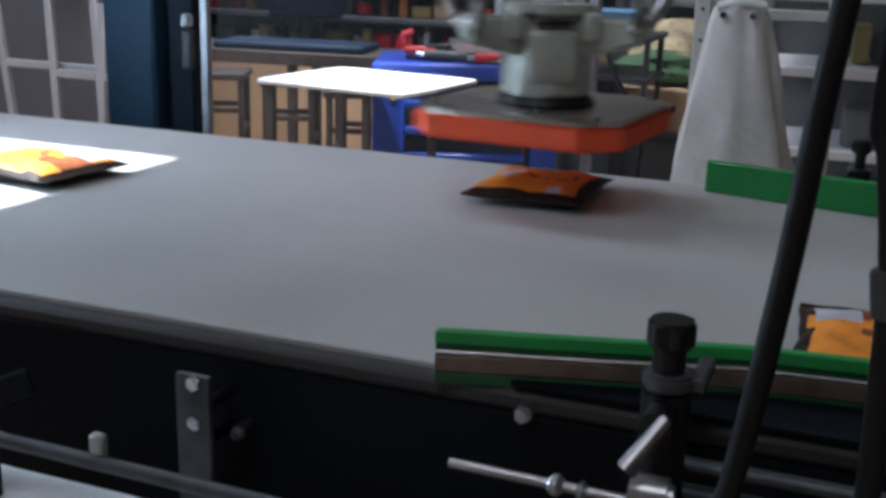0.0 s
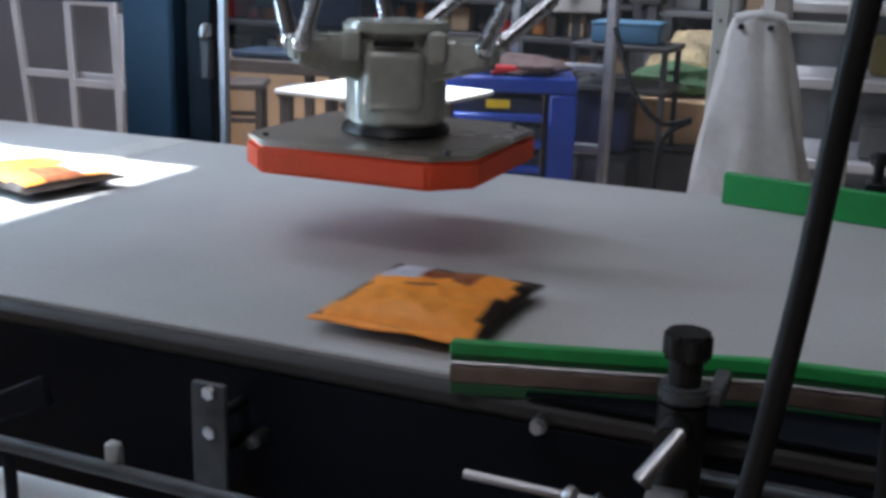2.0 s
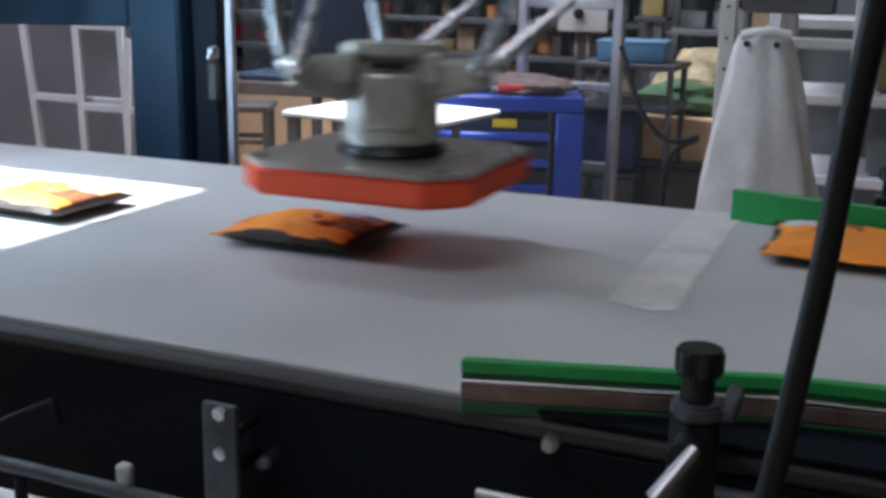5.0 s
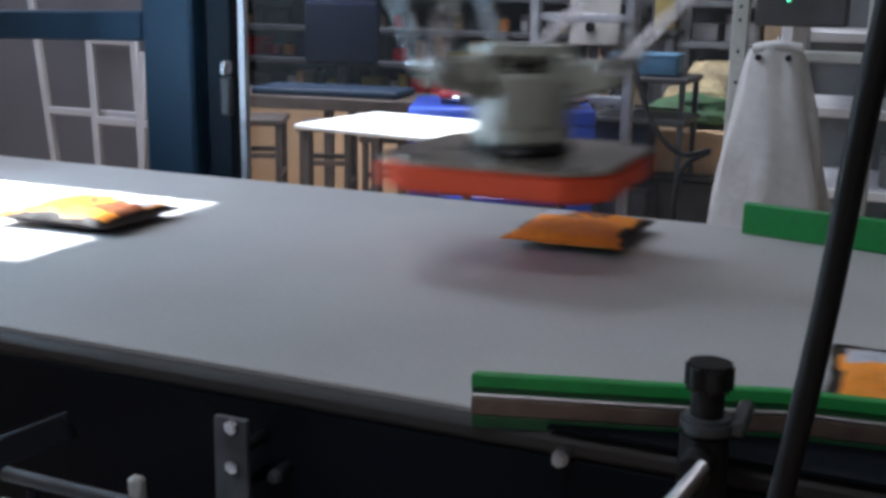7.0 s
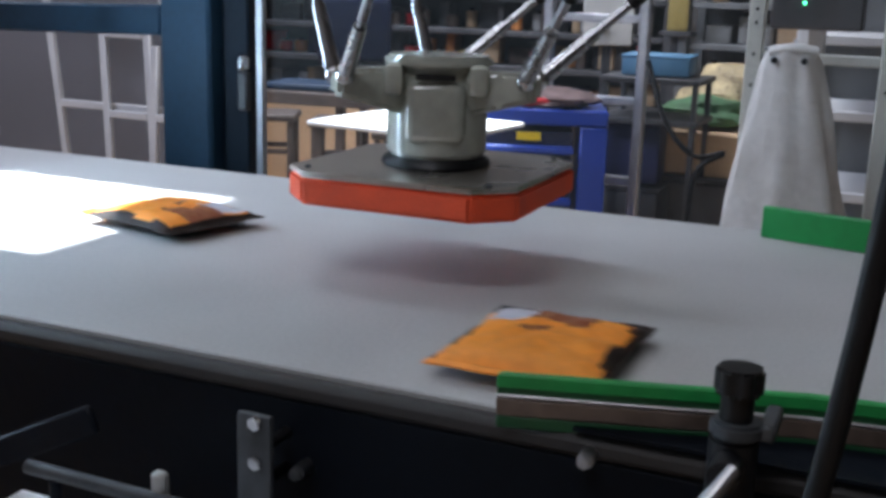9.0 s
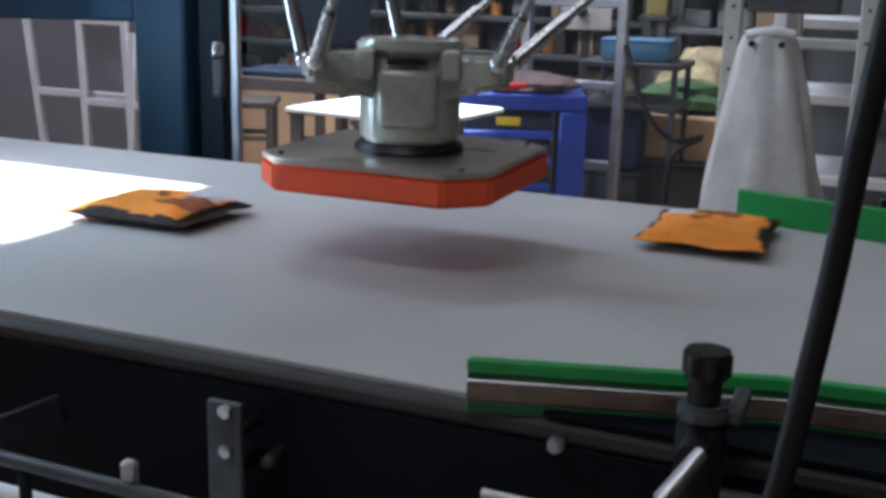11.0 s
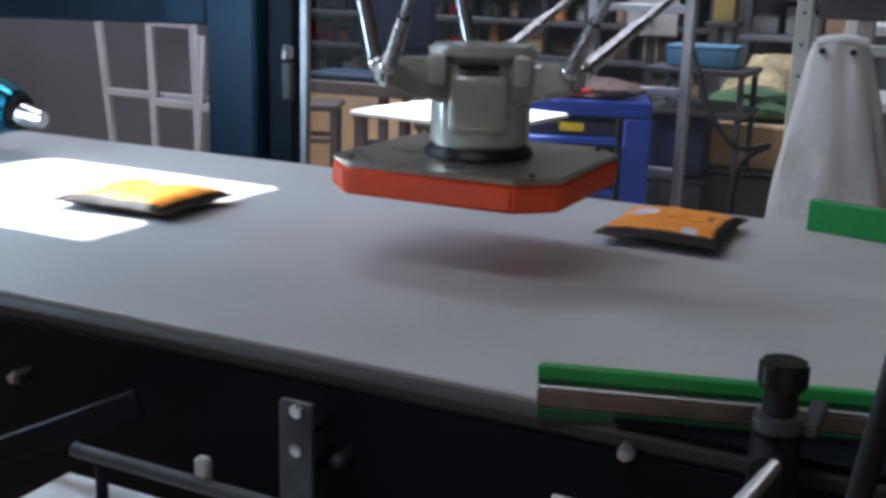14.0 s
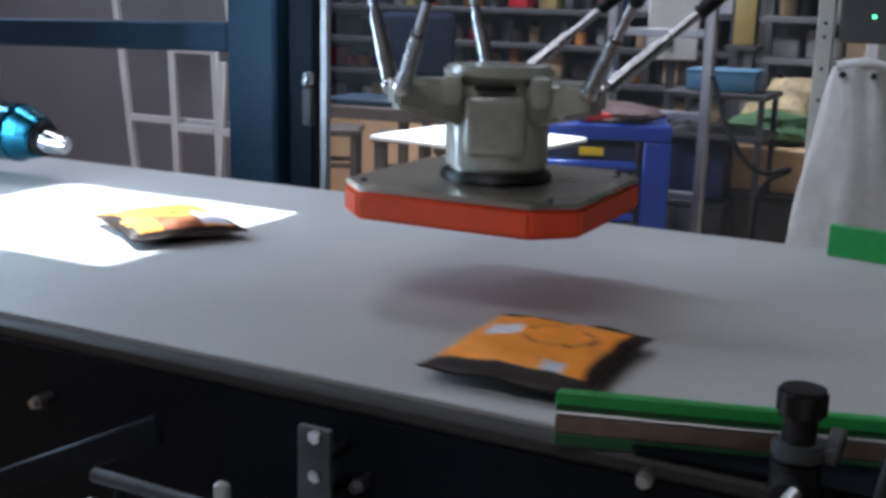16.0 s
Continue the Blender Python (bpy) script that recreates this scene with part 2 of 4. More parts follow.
solid("wall_south", boxes(((-0.5, -4.55, 1.8), (15, 0.1, 3.6)), bevel=0), WALL, "grey painted wall", "wall", "structure")
solid("wall_west", boxes(((-8.05, 1.5, 1.8), (0.1, 12, 3.6)), bevel=0), WALL, "grey painted wall", "wall", "structure")
solid("wall_east", boxes(((7.05, 1.5, 1.8), (0.1, 12, 3.6)), bevel=0), WALL, "grey painted wall", "wall", "structure")


def ceiling_light(x, y):
    t = thing("ceiling_light", "white ceiling light fitting with a bright tube", "ceiling light", pose(x, y, 3.6), "ceiling lights")
    part("housing", boxes(((0, 0, -0.04), (1.3, 0.32, 0.08)), bevel=0.01), WHITE, t)
    part("tube", rods(((-0.6, 0.1, -0.10), (0.6, 0.1, -0.10), 0.014), ((-0.6, -0.1, -0.10), (0.6, -0.1, -0.10), 0.014)), TUBE, t, "glowing white lamp tubes")


for lx, ly, lw in LAMPS:
    ceiling_light(lx, ly)


# ---------------------------------------------------------------- conveyor
def conveyor():
    t = thing("conveyor", "wide grey belt conveyor with a black side frame", "conveyor")
    x0, x1 = -4.6, 4.6
    bm = bmesh.new()
    add_box(bm, ((x0 + x1) / 2, WB / 2, ZB - 0.003), (x1 - x0, WB, 0.006), bevel=0.0015)
    part("belt", bm, BELT, t, "smooth light grey conveyor belt")
    part("belt_hem", boxes((((x0 + x1) / 2, -0.008, ZB - 0.0095), (x1 - x0, 0.016, 0.014)), bevel=0.005), BELT_EDGE, t)
    part("slider_bed", boxes((((x0 + x1) / 2, WB / 2, ZB - 0.028), (x1 - x0, WB - 0.02, 0.04)), bevel=0.003), BLACK_STEEL, t)
    for y, n in ((-0.002, 1), (WB + 0.002, -1)):
        bm = bmesh.new()
        add_box(bm, ((x0 + x1) / 2, y, ZB - 0.110), (x1 - x0, 0.02, 0.186), bevel=0.002)
        part("side_frame", bm, BLACK_STEEL, t, "black coated steel side plate")
    for x in (-4.3, -2.9, -1.0, 1.2, 2.8, 4.3):
        for y in (-0.0, WB):
            part("leg", boxes(((x, y, 0.36), (0.06, 0.04, 0.72)), ((x, y, 0.01), (0.12, 0.1, 0.02))), BLACK_STEEL, t)
    for x, z in ((0.056, 0.888), (-0.134, 0.8395), (-0.42, 0.842), (0.33, 0.888)):
        bm = bmesh.new()
        add_rod(bm, (x, -0.0115, z), (x, -0.026, z), 0.0050)
        add_rod(bm, (x, -0.026, z), (x, -0.031, z), 0.0042, 6, bevel=0.001)
        part("bolt", bm, STEEL, t, "zinc plated hex bolt")
    # upright strap with two bolts and the round rails that it carries
    bm = bmesh.new()
    add_box(bm, (-0.1465, -0.055, 0.795), (0.025, 0.006, 0.188), bevel=0.0025, seg=2)
    strap = part("strap", bm, GUNMETAL, t, "dull grey steel strap bracket")
    part("spacer", rods(((-0.150, -0.011, 0.860), (-0.150, -0.053, 0.860), 0.004), ((-0.150, -0.011, 0.835), (-0.150, -0.053, 0.835), 0.004)), RUBBER, t)
    for z in (0.8845, 0.8585):
        bm = bmesh.new()
        add_rod(bm, (-0.1435, -0.058, z), (-0.1435, -0.063, z), 0.0048, 6, bevel=0.001)
        part("bolt_head", bm, CHROME, strap)
    return t


conveyor()

t = thing("sensor_rail", "grey round tube rail along the conveyor", "rail")
part("tube", rods(((-0.284, -0.105, 0.845), (0.35, -0.105, 0.840), 0.0047)), GUNMETAL, t)
part("clip", boxes(((-0.184, -0.101, 0.8525), (0.010, 0.008, 0.017)), bevel=0.002), PALE, t, "small pale plastic clip")
part("post", rods(((0.30, -0.105, 0.836), (0.30, -0.105, 0.002), 0.012)), GUNMETAL, t)
part("post", rods(((-0.262, -0.105, 0.840), (-0.262, -0.105, 0.8055), 0.004)), BLACK_STEEL, t)
bm = bmesh.new()
add_box(bm, (-0.345, -0.075, 0.828), (0.20, 0.006, 0.020), Matrix.Rotation(radians(-25.8), 3, "Y"), 0.002)
part("brace", bm, BLACK_STEEL, t, "dull grey flat steel brace")
t = thing("side_table", "white topped side table beside the conveyor", "table")
part("tabletop", boxes(((-0.155, -0.256, 0.790), (0.35, 0.382, 0.03)), bevel=0.006), WHITE, t, "plain white table top")
for x in (-0.29, -0.02):
    for y in (-0.42, -0.11):
        part("leg", boxes(((x, y, 0.3875), (0.04, 0.04, 0.775))), BLACK_STEEL, t)


# guide rails, flared at the mouth
def guide_rail(name, pts, z, label, sign):
    t = thing(name, label, "guide rail", group="guide rails")

    def strip(dz0, dz1, d, material, nm, lab):
        bm = bmesh.new()
        lo = []
        for x, y in pts:
            lo.append([bm.verts.new((x, y + d * k, z + h)) for k, h in ((-1, dz0), (1, dz0), (1, dz1), (-1, dz1))])
        for a, b in zip(lo, lo[1:]):
            for k in range(4):
                bm.faces.new((a[k], a[(k + 1) % 4], b[(k + 1) % 4], b[k]))
        bm.faces.new(lo[0][::-1])
        bm.faces.new(lo[-1])
        bmesh.ops.bevel(bm, geom=list(bm.edges), offset=0.0008, segments=1, affect="EDGES")
        part(nm, bm, material, t, lab)

    if sign > 0:
        strip(0.0212, 0.0295, 0.0035, GREEN, "top_strip", "green plastic wear strip")
        # groove and bottom strip carry painted shade under the green top strip
        strip(-0.0005, 0.0270, 0.0020, GREEN_SHADED, "gap", "green groove with shade put into its colour")
        strip(0.0150, 0.0174, 0.0040, STEEL, "rib", "shiny metal rib")
        strip(0.004, 0.0146, 0.0032, BRONZE, "profile", "brown-grey metal profile")
        strip(-0.004, 0.0036, 0.0024, GREEN_SHADED, "bottom_strip", "green plastic strip with shade put into its colour")
    else:
        strip(0.0, 0.0325, 0.006, GREEN, "strip", "green plastic guide strip")
        strip(0.004, 0.026, 0.004, ALU, "core", "aluminium core")
    return t


near_rail = guide_rail("guide_rail", [(0.0, -0.022), (0.10, 0.006), (0.17, 0.028), (0.24, 0.036), (0.9, 0.036)], ZB + 0.001,
                       "green edged guide rail on the near belt side", 1)
guide_rail("guide_rail", [(0.068, 0.590), (0.237, 0.552), (0.32, 0.545), (0.9, 0.545)], ZB + 0.0005, "green guide rail on the far belt side", -1)


bm = bmesh.new()
add_prism(bm, [(0.045, -0.017), (0.92, -0.017), (0.92, 0.031), (0.24, 0.031), (0.17, 0.023), (0.10, 0.001), (0.045, -0.014)], ZB + 0.0006, ZB + 0.003)
part("edge_plate", bm, BLACK_STEEL, near_rail, "black steel plate over the belt's edge")


def rail_clamp(x, y):
    t = thing("rail_clamp", "black rail clamp post with a knurled knob", "clamp", pose(x, y, 0))
    bm = bmesh.new()
    add_rod(bm, (0, 0, 0.80), (0, 0, 0.934), 0.0125, 18, bevel=0.002)
    part("post", bm, BLACK, t)
    bm = bmesh.new()
    add_rod(bm, (0.001, 0, 0.934), (0.001, 0, 0.9425), 0.0140, 20, bevel=0.002)
    part("collar", bm, GUNMETAL, t, "dull metal collar")
    bm = bmesh.new()
    add_rod(bm, (0, 0, 0.9425), (0, 0, 0.957), 0.0085, 16)
    part("stem", bm, BLACK, t)
    bm = bmesh.new()
    star = [((0.0112 + 0.0012 * math.cos(6 * a)) * math.cos(a), (0.0112 + 0.0012 * math.cos(6 * a)) * math.sin(a)) for a in (2 * math.pi * k / 48 for k in range(48))]
    add_prism(bm, star, 0.956, 0.970)
    bmesh.ops.bevel(bm, geom=[e for e in bm.edges if e.verts[0].co.z == e.verts[1].co.z], offset=0.0016, segments=2, affect="EDGES")
    part("knob", bm, BLACK, t, "black knurled star knob")
    bm = bmesh.new()
    add_rod(bm, (0.0055, -0.028, 0.9285), (-0.010, -0.045, 0.9055), 0.0036, 12, 0.0052, bevel=0.001)
    part("lever", bm, STEEL, t, "bright steel clamping lever")
    bm = bmesh.new()
    add_rod(bm, (0, 0, 0.922), (0, -0.03, 0.922), 0.008, 14, bevel=0.001)
    part("boss", bm, BLACK, t)
    bm = bmesh.new()
    add_rod(bm, (-0.009, -0.032, 0.889), (0.013, -0.032, 0.889), 0.0095, 18, bevel=0.003)
    part("hub", bm, STEEL, t)
    bm = bmesh.new()
    add_rod(bm, (-0.1035, -0.035, 0.8857), (0.10, -0.035, 0.8835), 0.0027, 12)
    part("cross_rod", bm, STEEL, t, "thin polished steel rod")
    bm = bmesh.new()
    add_box(bm, (-0.046, -0.035, 0.8850), (0.009, 0.011, 0.0105), bevel=0.003)
    add_box(bm, (-0.032, -0.035, 0.8840), (0.006, 0.010, 0.012), bevel=0.003)
    part("rod_clamp", bm, STEEL, t, "small bright clamp blocks")
    bm = bmesh.new()
    add_rod(bm, (0, 0, 0.915), (0, 0.045, 0.915), 0.005, 12)
    part("arm", bm, STEEL, t)
    bm = bmesh.new()
    add_box(bm, (0.016, 0.012, 0.9385), (0.008, 0.034, 0.009), bevel=0.0015)
    part("rail_lug", bm, GUNMETAL, t, "dull metal lug that grips the rail")
    bm = bmesh.new()
    add_rod(bm, (0, 0.0, 0.83), (0, 0.032, 0.83), 0.011, 12)
    part("standoff", bm, BLACK, t)
    return t


rail_clamp(0.141, -0.06)
rail_clamp(0.52, -0.06)


def far_clamp(x, y):
    """A short clamp that holds the far guide rail from behind."""
    t = thing("rail_clamp", "small black clamp with a knob behind the far guide rail", "clamp", pose(x, y, 0))
    bm = bmesh.new()
    add_box(bm, (0, 0, 0.9285), (0.023, 0.022, 0.0165), bevel=0.002)
    part("block", bm, BLACK, t)
    bm = bmesh.new()
    add_rod(bm, (0, 0, 0.936), (0, 0, 0.957), 0.0055, 16)
    part("stem", bm, BLACK, t)
    bm = bmesh.new()
    add_rod(bm, (0, 0, 0.953), (0, 0, 0.966), 0.0105, 18, 0.0092, bevel=0.002)
    part("knob", bm, BLACK, t, "black clamping knob")
    part("foot", boxes(((0, 0.030, 0.8600), (0.02, 0.008, 0.153)), ((0, 0.018, 0.9285), (0.016, 0.03, 0.012)), bevel=0.0015), GUNMETAL, t)


far_clamp(0.219, 0.603)
far_clamp(0.56, 0.603)
t = thing("frame_rail", "long aluminium rail along the conveyor side", "rail")
part("bar", boxes(((0.58, -0.040, 0.884), (0.9, 0.010, 0.006)), bevel=0.002), GUNMETAL, t)
part("bar", boxes(((0.58, -0.040, 0.868), (0.9, 0.010, 0.006)), bevel=0.002), GUNMETAL, t)

# thick black hose hanging in front
t = thing("hose", "thick black rubber hose hanging in front of the belt", "hose")
bm = bmesh.new()
add_tube(bm, [(0.262, -0.15, 1.62), (0.236, -0.15, 1.38), (0.2068, -0.15, 1.135), (0.1970, -0.15, 1.030), (0.1865, -0.15, 0.945), (0.168, -0.15, 0.82), (0.14, -0.15, 0.5), (0.13, -0.15, 0.012)], 0.0052, 16, 8)
part("tube", bm, RUBBER, t)
bm = bmesh.new()
add_rod(bm, (0.262, -0.15, 1.62), (0.266, -0.15, 1.66), 0.009, 12, bevel=0.001)
part("coupling", bm, STEEL, t)

t = thing("hose", "black hose with a grey coupling hanging beside another hose", "hose")
bm = bmesh.new()
add_tube(bm, [(0.272, -0.15, 1.62), (0.242, -0.15, 1.30), (0.2255, -0.15, 1.11), (0.2290, -0.15, 1.075), (0.2340, -0.15, 1.040), (0.2365, -0.15, 1.0), (0.240, -0.15, 0.80), (0.245, -0.15, 0.40), (0.25, -0.15, 0.012)], 0.0052, 16, 8)
part("tube", bm, RUBBER, t)
bm = bmesh.new()
add_rod(bm, (0.2345, -0.15, 1.033), (0.2370, -0.15, 1.0135), 0.0078, 14, bevel=0.001)
part("sleeve", bm, GUNMETAL, t, "dull grey coupling sleeve")
bm = bmesh.new()
add_rod(bm, (0.272, -0.15, 1.62), (0.276, -0.15, 1.66), 0.009, 12, bevel=0.001)
part("coupling", bm, STEEL, t)

# ---------------------------------------------------------------- machine frame behind the belt
t = thing("steel_gantry", "petrol blue painted steel machine frame", "frame")
part("post", boxes(((-0.829, 0.83, 1.25), (0.092, 0.06, 2.5)), bevel=0.006), PETROL, t, "petrol blue square steel post")
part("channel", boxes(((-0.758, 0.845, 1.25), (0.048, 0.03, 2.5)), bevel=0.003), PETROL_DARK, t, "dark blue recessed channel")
bm = bmesh.new()
add_box(bm, (-2.15, 0.83, 1.060), (2.55, 0.055, 0.046), Matrix.Rotation(radians(-1.1), 3, "Y"), 0.004)
part("crossbeam", bm, PETROL, t)
part("top_beam", boxes(((-1.6, 0.85, 2.45), (3.7, 0.1, 0.1)), bevel=0.004), PETROL, t)
part("post", boxes(((-3.4, 0.85, 1.25), (0.105, 0.10, 2.5)), bevel=0.006), PETROL, t)
part("post", boxes(((1.2, 0.85, 1.25), (0.105, 0.10, 2.5)), bevel=0.006), PETROL, t)
part("portal", boxes(((0.05, 0.3, 2.45), (0.12, 1.3, 0.1)), bevel=0.004), PETROL, t)
prof = part("door_profile", boxes(((-0.7085, 0.826, 1.15), (0.015, 0.012, 2.1)), ((-0.7085, 0.83, 2.22), (0.03, 0.04, 0.05))), ALU, t, "aluminium door edge profile")
# assumed door and side sheets, added to lift the darks behind them
pane = part("door_pane", boxes(((0.22, 0.836, 1.30), (1.83, 0.004, 1.86)), bevel=0), HAZE, t, "added clear plastic door sheet with painted haze")
pane.visible_shadow = False
part("bottom_rail", boxes(((0.22, 0.836, 0.345), (1.83, 0.03, 0.05))), PETROL_DARK, t)
pane = part("side_pane", boxes(((-2.11, 0.836, 1.30), (2.44, 0.004, 1.86)), bevel=0), HAZE, t, "added clear plastic side sheet with painted haze")
pane.visible_shadow = False
part("latch", boxes(((-0.731, 0.812, 1.027), (0.012, 0.02, 0.022))), CHROME, prof, "bright latch bolt")
part("latch_case", boxes(((-0.731, 0.814, 0.985), (0.018, 0.014, 0.058))), GUNMETAL, prof)

# vision sensor over the belt
t = thing("vision_sensor", "black cylindrical sensor over the belt with a metal nose", "sensor")
bm = bmesh.new()
add_rod(bm, (-1.16, 0.46, 0.965), (-0.950, 0.46, 0.962), 0.039, 28, bevel=0.003)
add_rod(bm, (-0.9505, 0.46, 0.962), (-0.918, 0.46, 0.958), 0.0385, 28, 0.027, bevel=0.002)
part("body", bm, CYAN_METAL, t, "shiny dark barrel, cyan reflected light put into its colour")
bm = bmesh.new()
add_rod(bm, (-0.9176, 0.46, 0.957), (-0.909, 0.46, 0.956), 0.024, 28, bevel=0.003)
part("collar", bm, BLACK, t, "black end collar")
bm = bmesh.new()
add_rod(bm, (-0.912, 0.46, 0.955), (-0.872, 0.46, 0.950), 0.017, 18, 0.011, bevel=0.003)
part("nose", bm, CHROME, t, "bright metal nose")
part("stem", rods(((-1.0, 0.46, 0.995), (-1.0, 0.46, 2.40), 0.008)), STEEL, t)
part("arm", boxes(((-1.0, 0.66, 2.39), (0.03, 0.42, 0.02))), STEEL, t)
# body and stand of the assumed light bar, both out of view
t = thing("added_light_bar", "assumed upright white light bar, added out of view", "light")
t.matrix_world = pose(-1.02, 0.06, 1.13, 0, 8, 12)
part("housing", boxes(((-0.034, 0, 0), (0.05, 0.11, 0.44)), bevel=0.004), BLACK, t)
part("diffuser", boxes(((-0.0065, 0, 0), (0.004, 0.085, 0.41)), bevel=0.001), BAR_GLOW, t, "glowing cool white diffuser of the added bar")
part("arm", boxes(((-0.072, -0.09, 0.08), (0.03, 0.26, 0.03)), bevel=0.003), STEEL, t)
t = thing("added_bar_stand", "steel pole stand of the added light bar, out of view", "stand", pose(-1.04, -0.17, 0))
part("pole", rods(((0, 0, 0.024), (0, 0, 1.30), 0.012)), STEEL, t)
part("foot", boxes(((0, 0, 0.012), (0.22, 0.18, 0.024)), bevel=0.004), BLACK, t)
# hood of the vision light, with a square opening below
t = thing("vision_light", "black box hood of the inspection light", "light")
HX, HY = -1.05, 0.31
BEAM = [HX + 0.421 * (x - HX) for x in (-0.875, -0.515)] + [HY + 0.421 * (y - HY) for y in (0.152, 0.465)]
HOOD = (-1.17, -0.80, 0.17, 0.45)
hx, hy, hw, hd = (HOOD[0] + HOOD[1]) / 2, (HOOD[2] + HOOD[3]) / 2, HOOD[1] - HOOD[0], HOOD[3] - HOOD[2]
part("hood", boxes(((hx, hy, 1.93), (hw, hd, 0.02)), ((HOOD[0] + 0.006, hy, 1.69), (0.012, hd, 0.46)), ((HOOD[1] - 0.006, hy, 1.69), (0.012, hd, 0.46)),
                   ((hx, HOOD[2] + 0.006, 1.69), (hw, 0.012, 0.46)), ((hx, HOOD[3] - 0.006, 1.69), (hw, 0.012, 0.46)), bevel=0), BLACK, t)
part("mask", boxes((((HOOD[0] + BEAM[0]) / 2, hy, 1.452), (BEAM[0] - HOOD[0], hd, 0.004)), (((HOOD[1] + BEAM[1]) / 2, hy, 1.452), (HOOD[1] - BEAM[1], hd, 0.004)),
                   (((BEAM[0] + BEAM[1]) / 2, (HOOD[2] + BEAM[2]) / 2, 1.452), (BEAM[1] - BEAM[0], BEAM[2] - HOOD[2], 0.004)),
                   (((BEAM[0] + BEAM[1]) / 2, (HOOD[3] + BEAM[3]) / 2, 1.452), (BEAM[1] - BEAM[0], HOOD[3] - BEAM[3], 0.004)), bevel=0), BLACK, t)
part("stalk", rods(((HX, HY, 1.94), (HX, HY, 2.45), 0.02)), STEEL, t)
part("stalk", rods(((HX, HY, 2.44), (HX, 0.85, 2.44), 0.02)), STEEL, t)
part("lens", rods(((HX, HY, 1.862), (HX, HY, 1.90), 0.02)), TUBE, t, "glowing lamp lens")
# shade and cord for the added table lamp, hung above the view
t = thing("added_bench_lamp", "added black hooded lamp over a table, out of view", "lamp", pose(-1.10, 2.295, 0))
bm = bmesh.new()
add_rod(bm, (0, 0, 1.93), (0, 0, 2.05), 0.09, 24, 0.03, bevel=0.004)
part("shade", bm, BLACK, t)
part("cord", rods(((0, 0, 2.05), (0, 0, 3.6), 0.005)), RUBBER, t)

# ---------------------------------------------------------------- the robot
HOME = (-0.186, 0.301, 0.9935)
RB = Vector((0.05, 0.30, 1.80))
ARMS = [radians(a) for a in (171, 291, 51)]
LA, LR, RBASE, RPLAT, HALF, PLAT_UP = 0.35, 0.80, 0.20, 0.0585, 0.0750, 0.080
robot = thing("delta_robot", "grey-green delta picking robot with a red foam gripper", "robot", Matrix.Translation(RB))


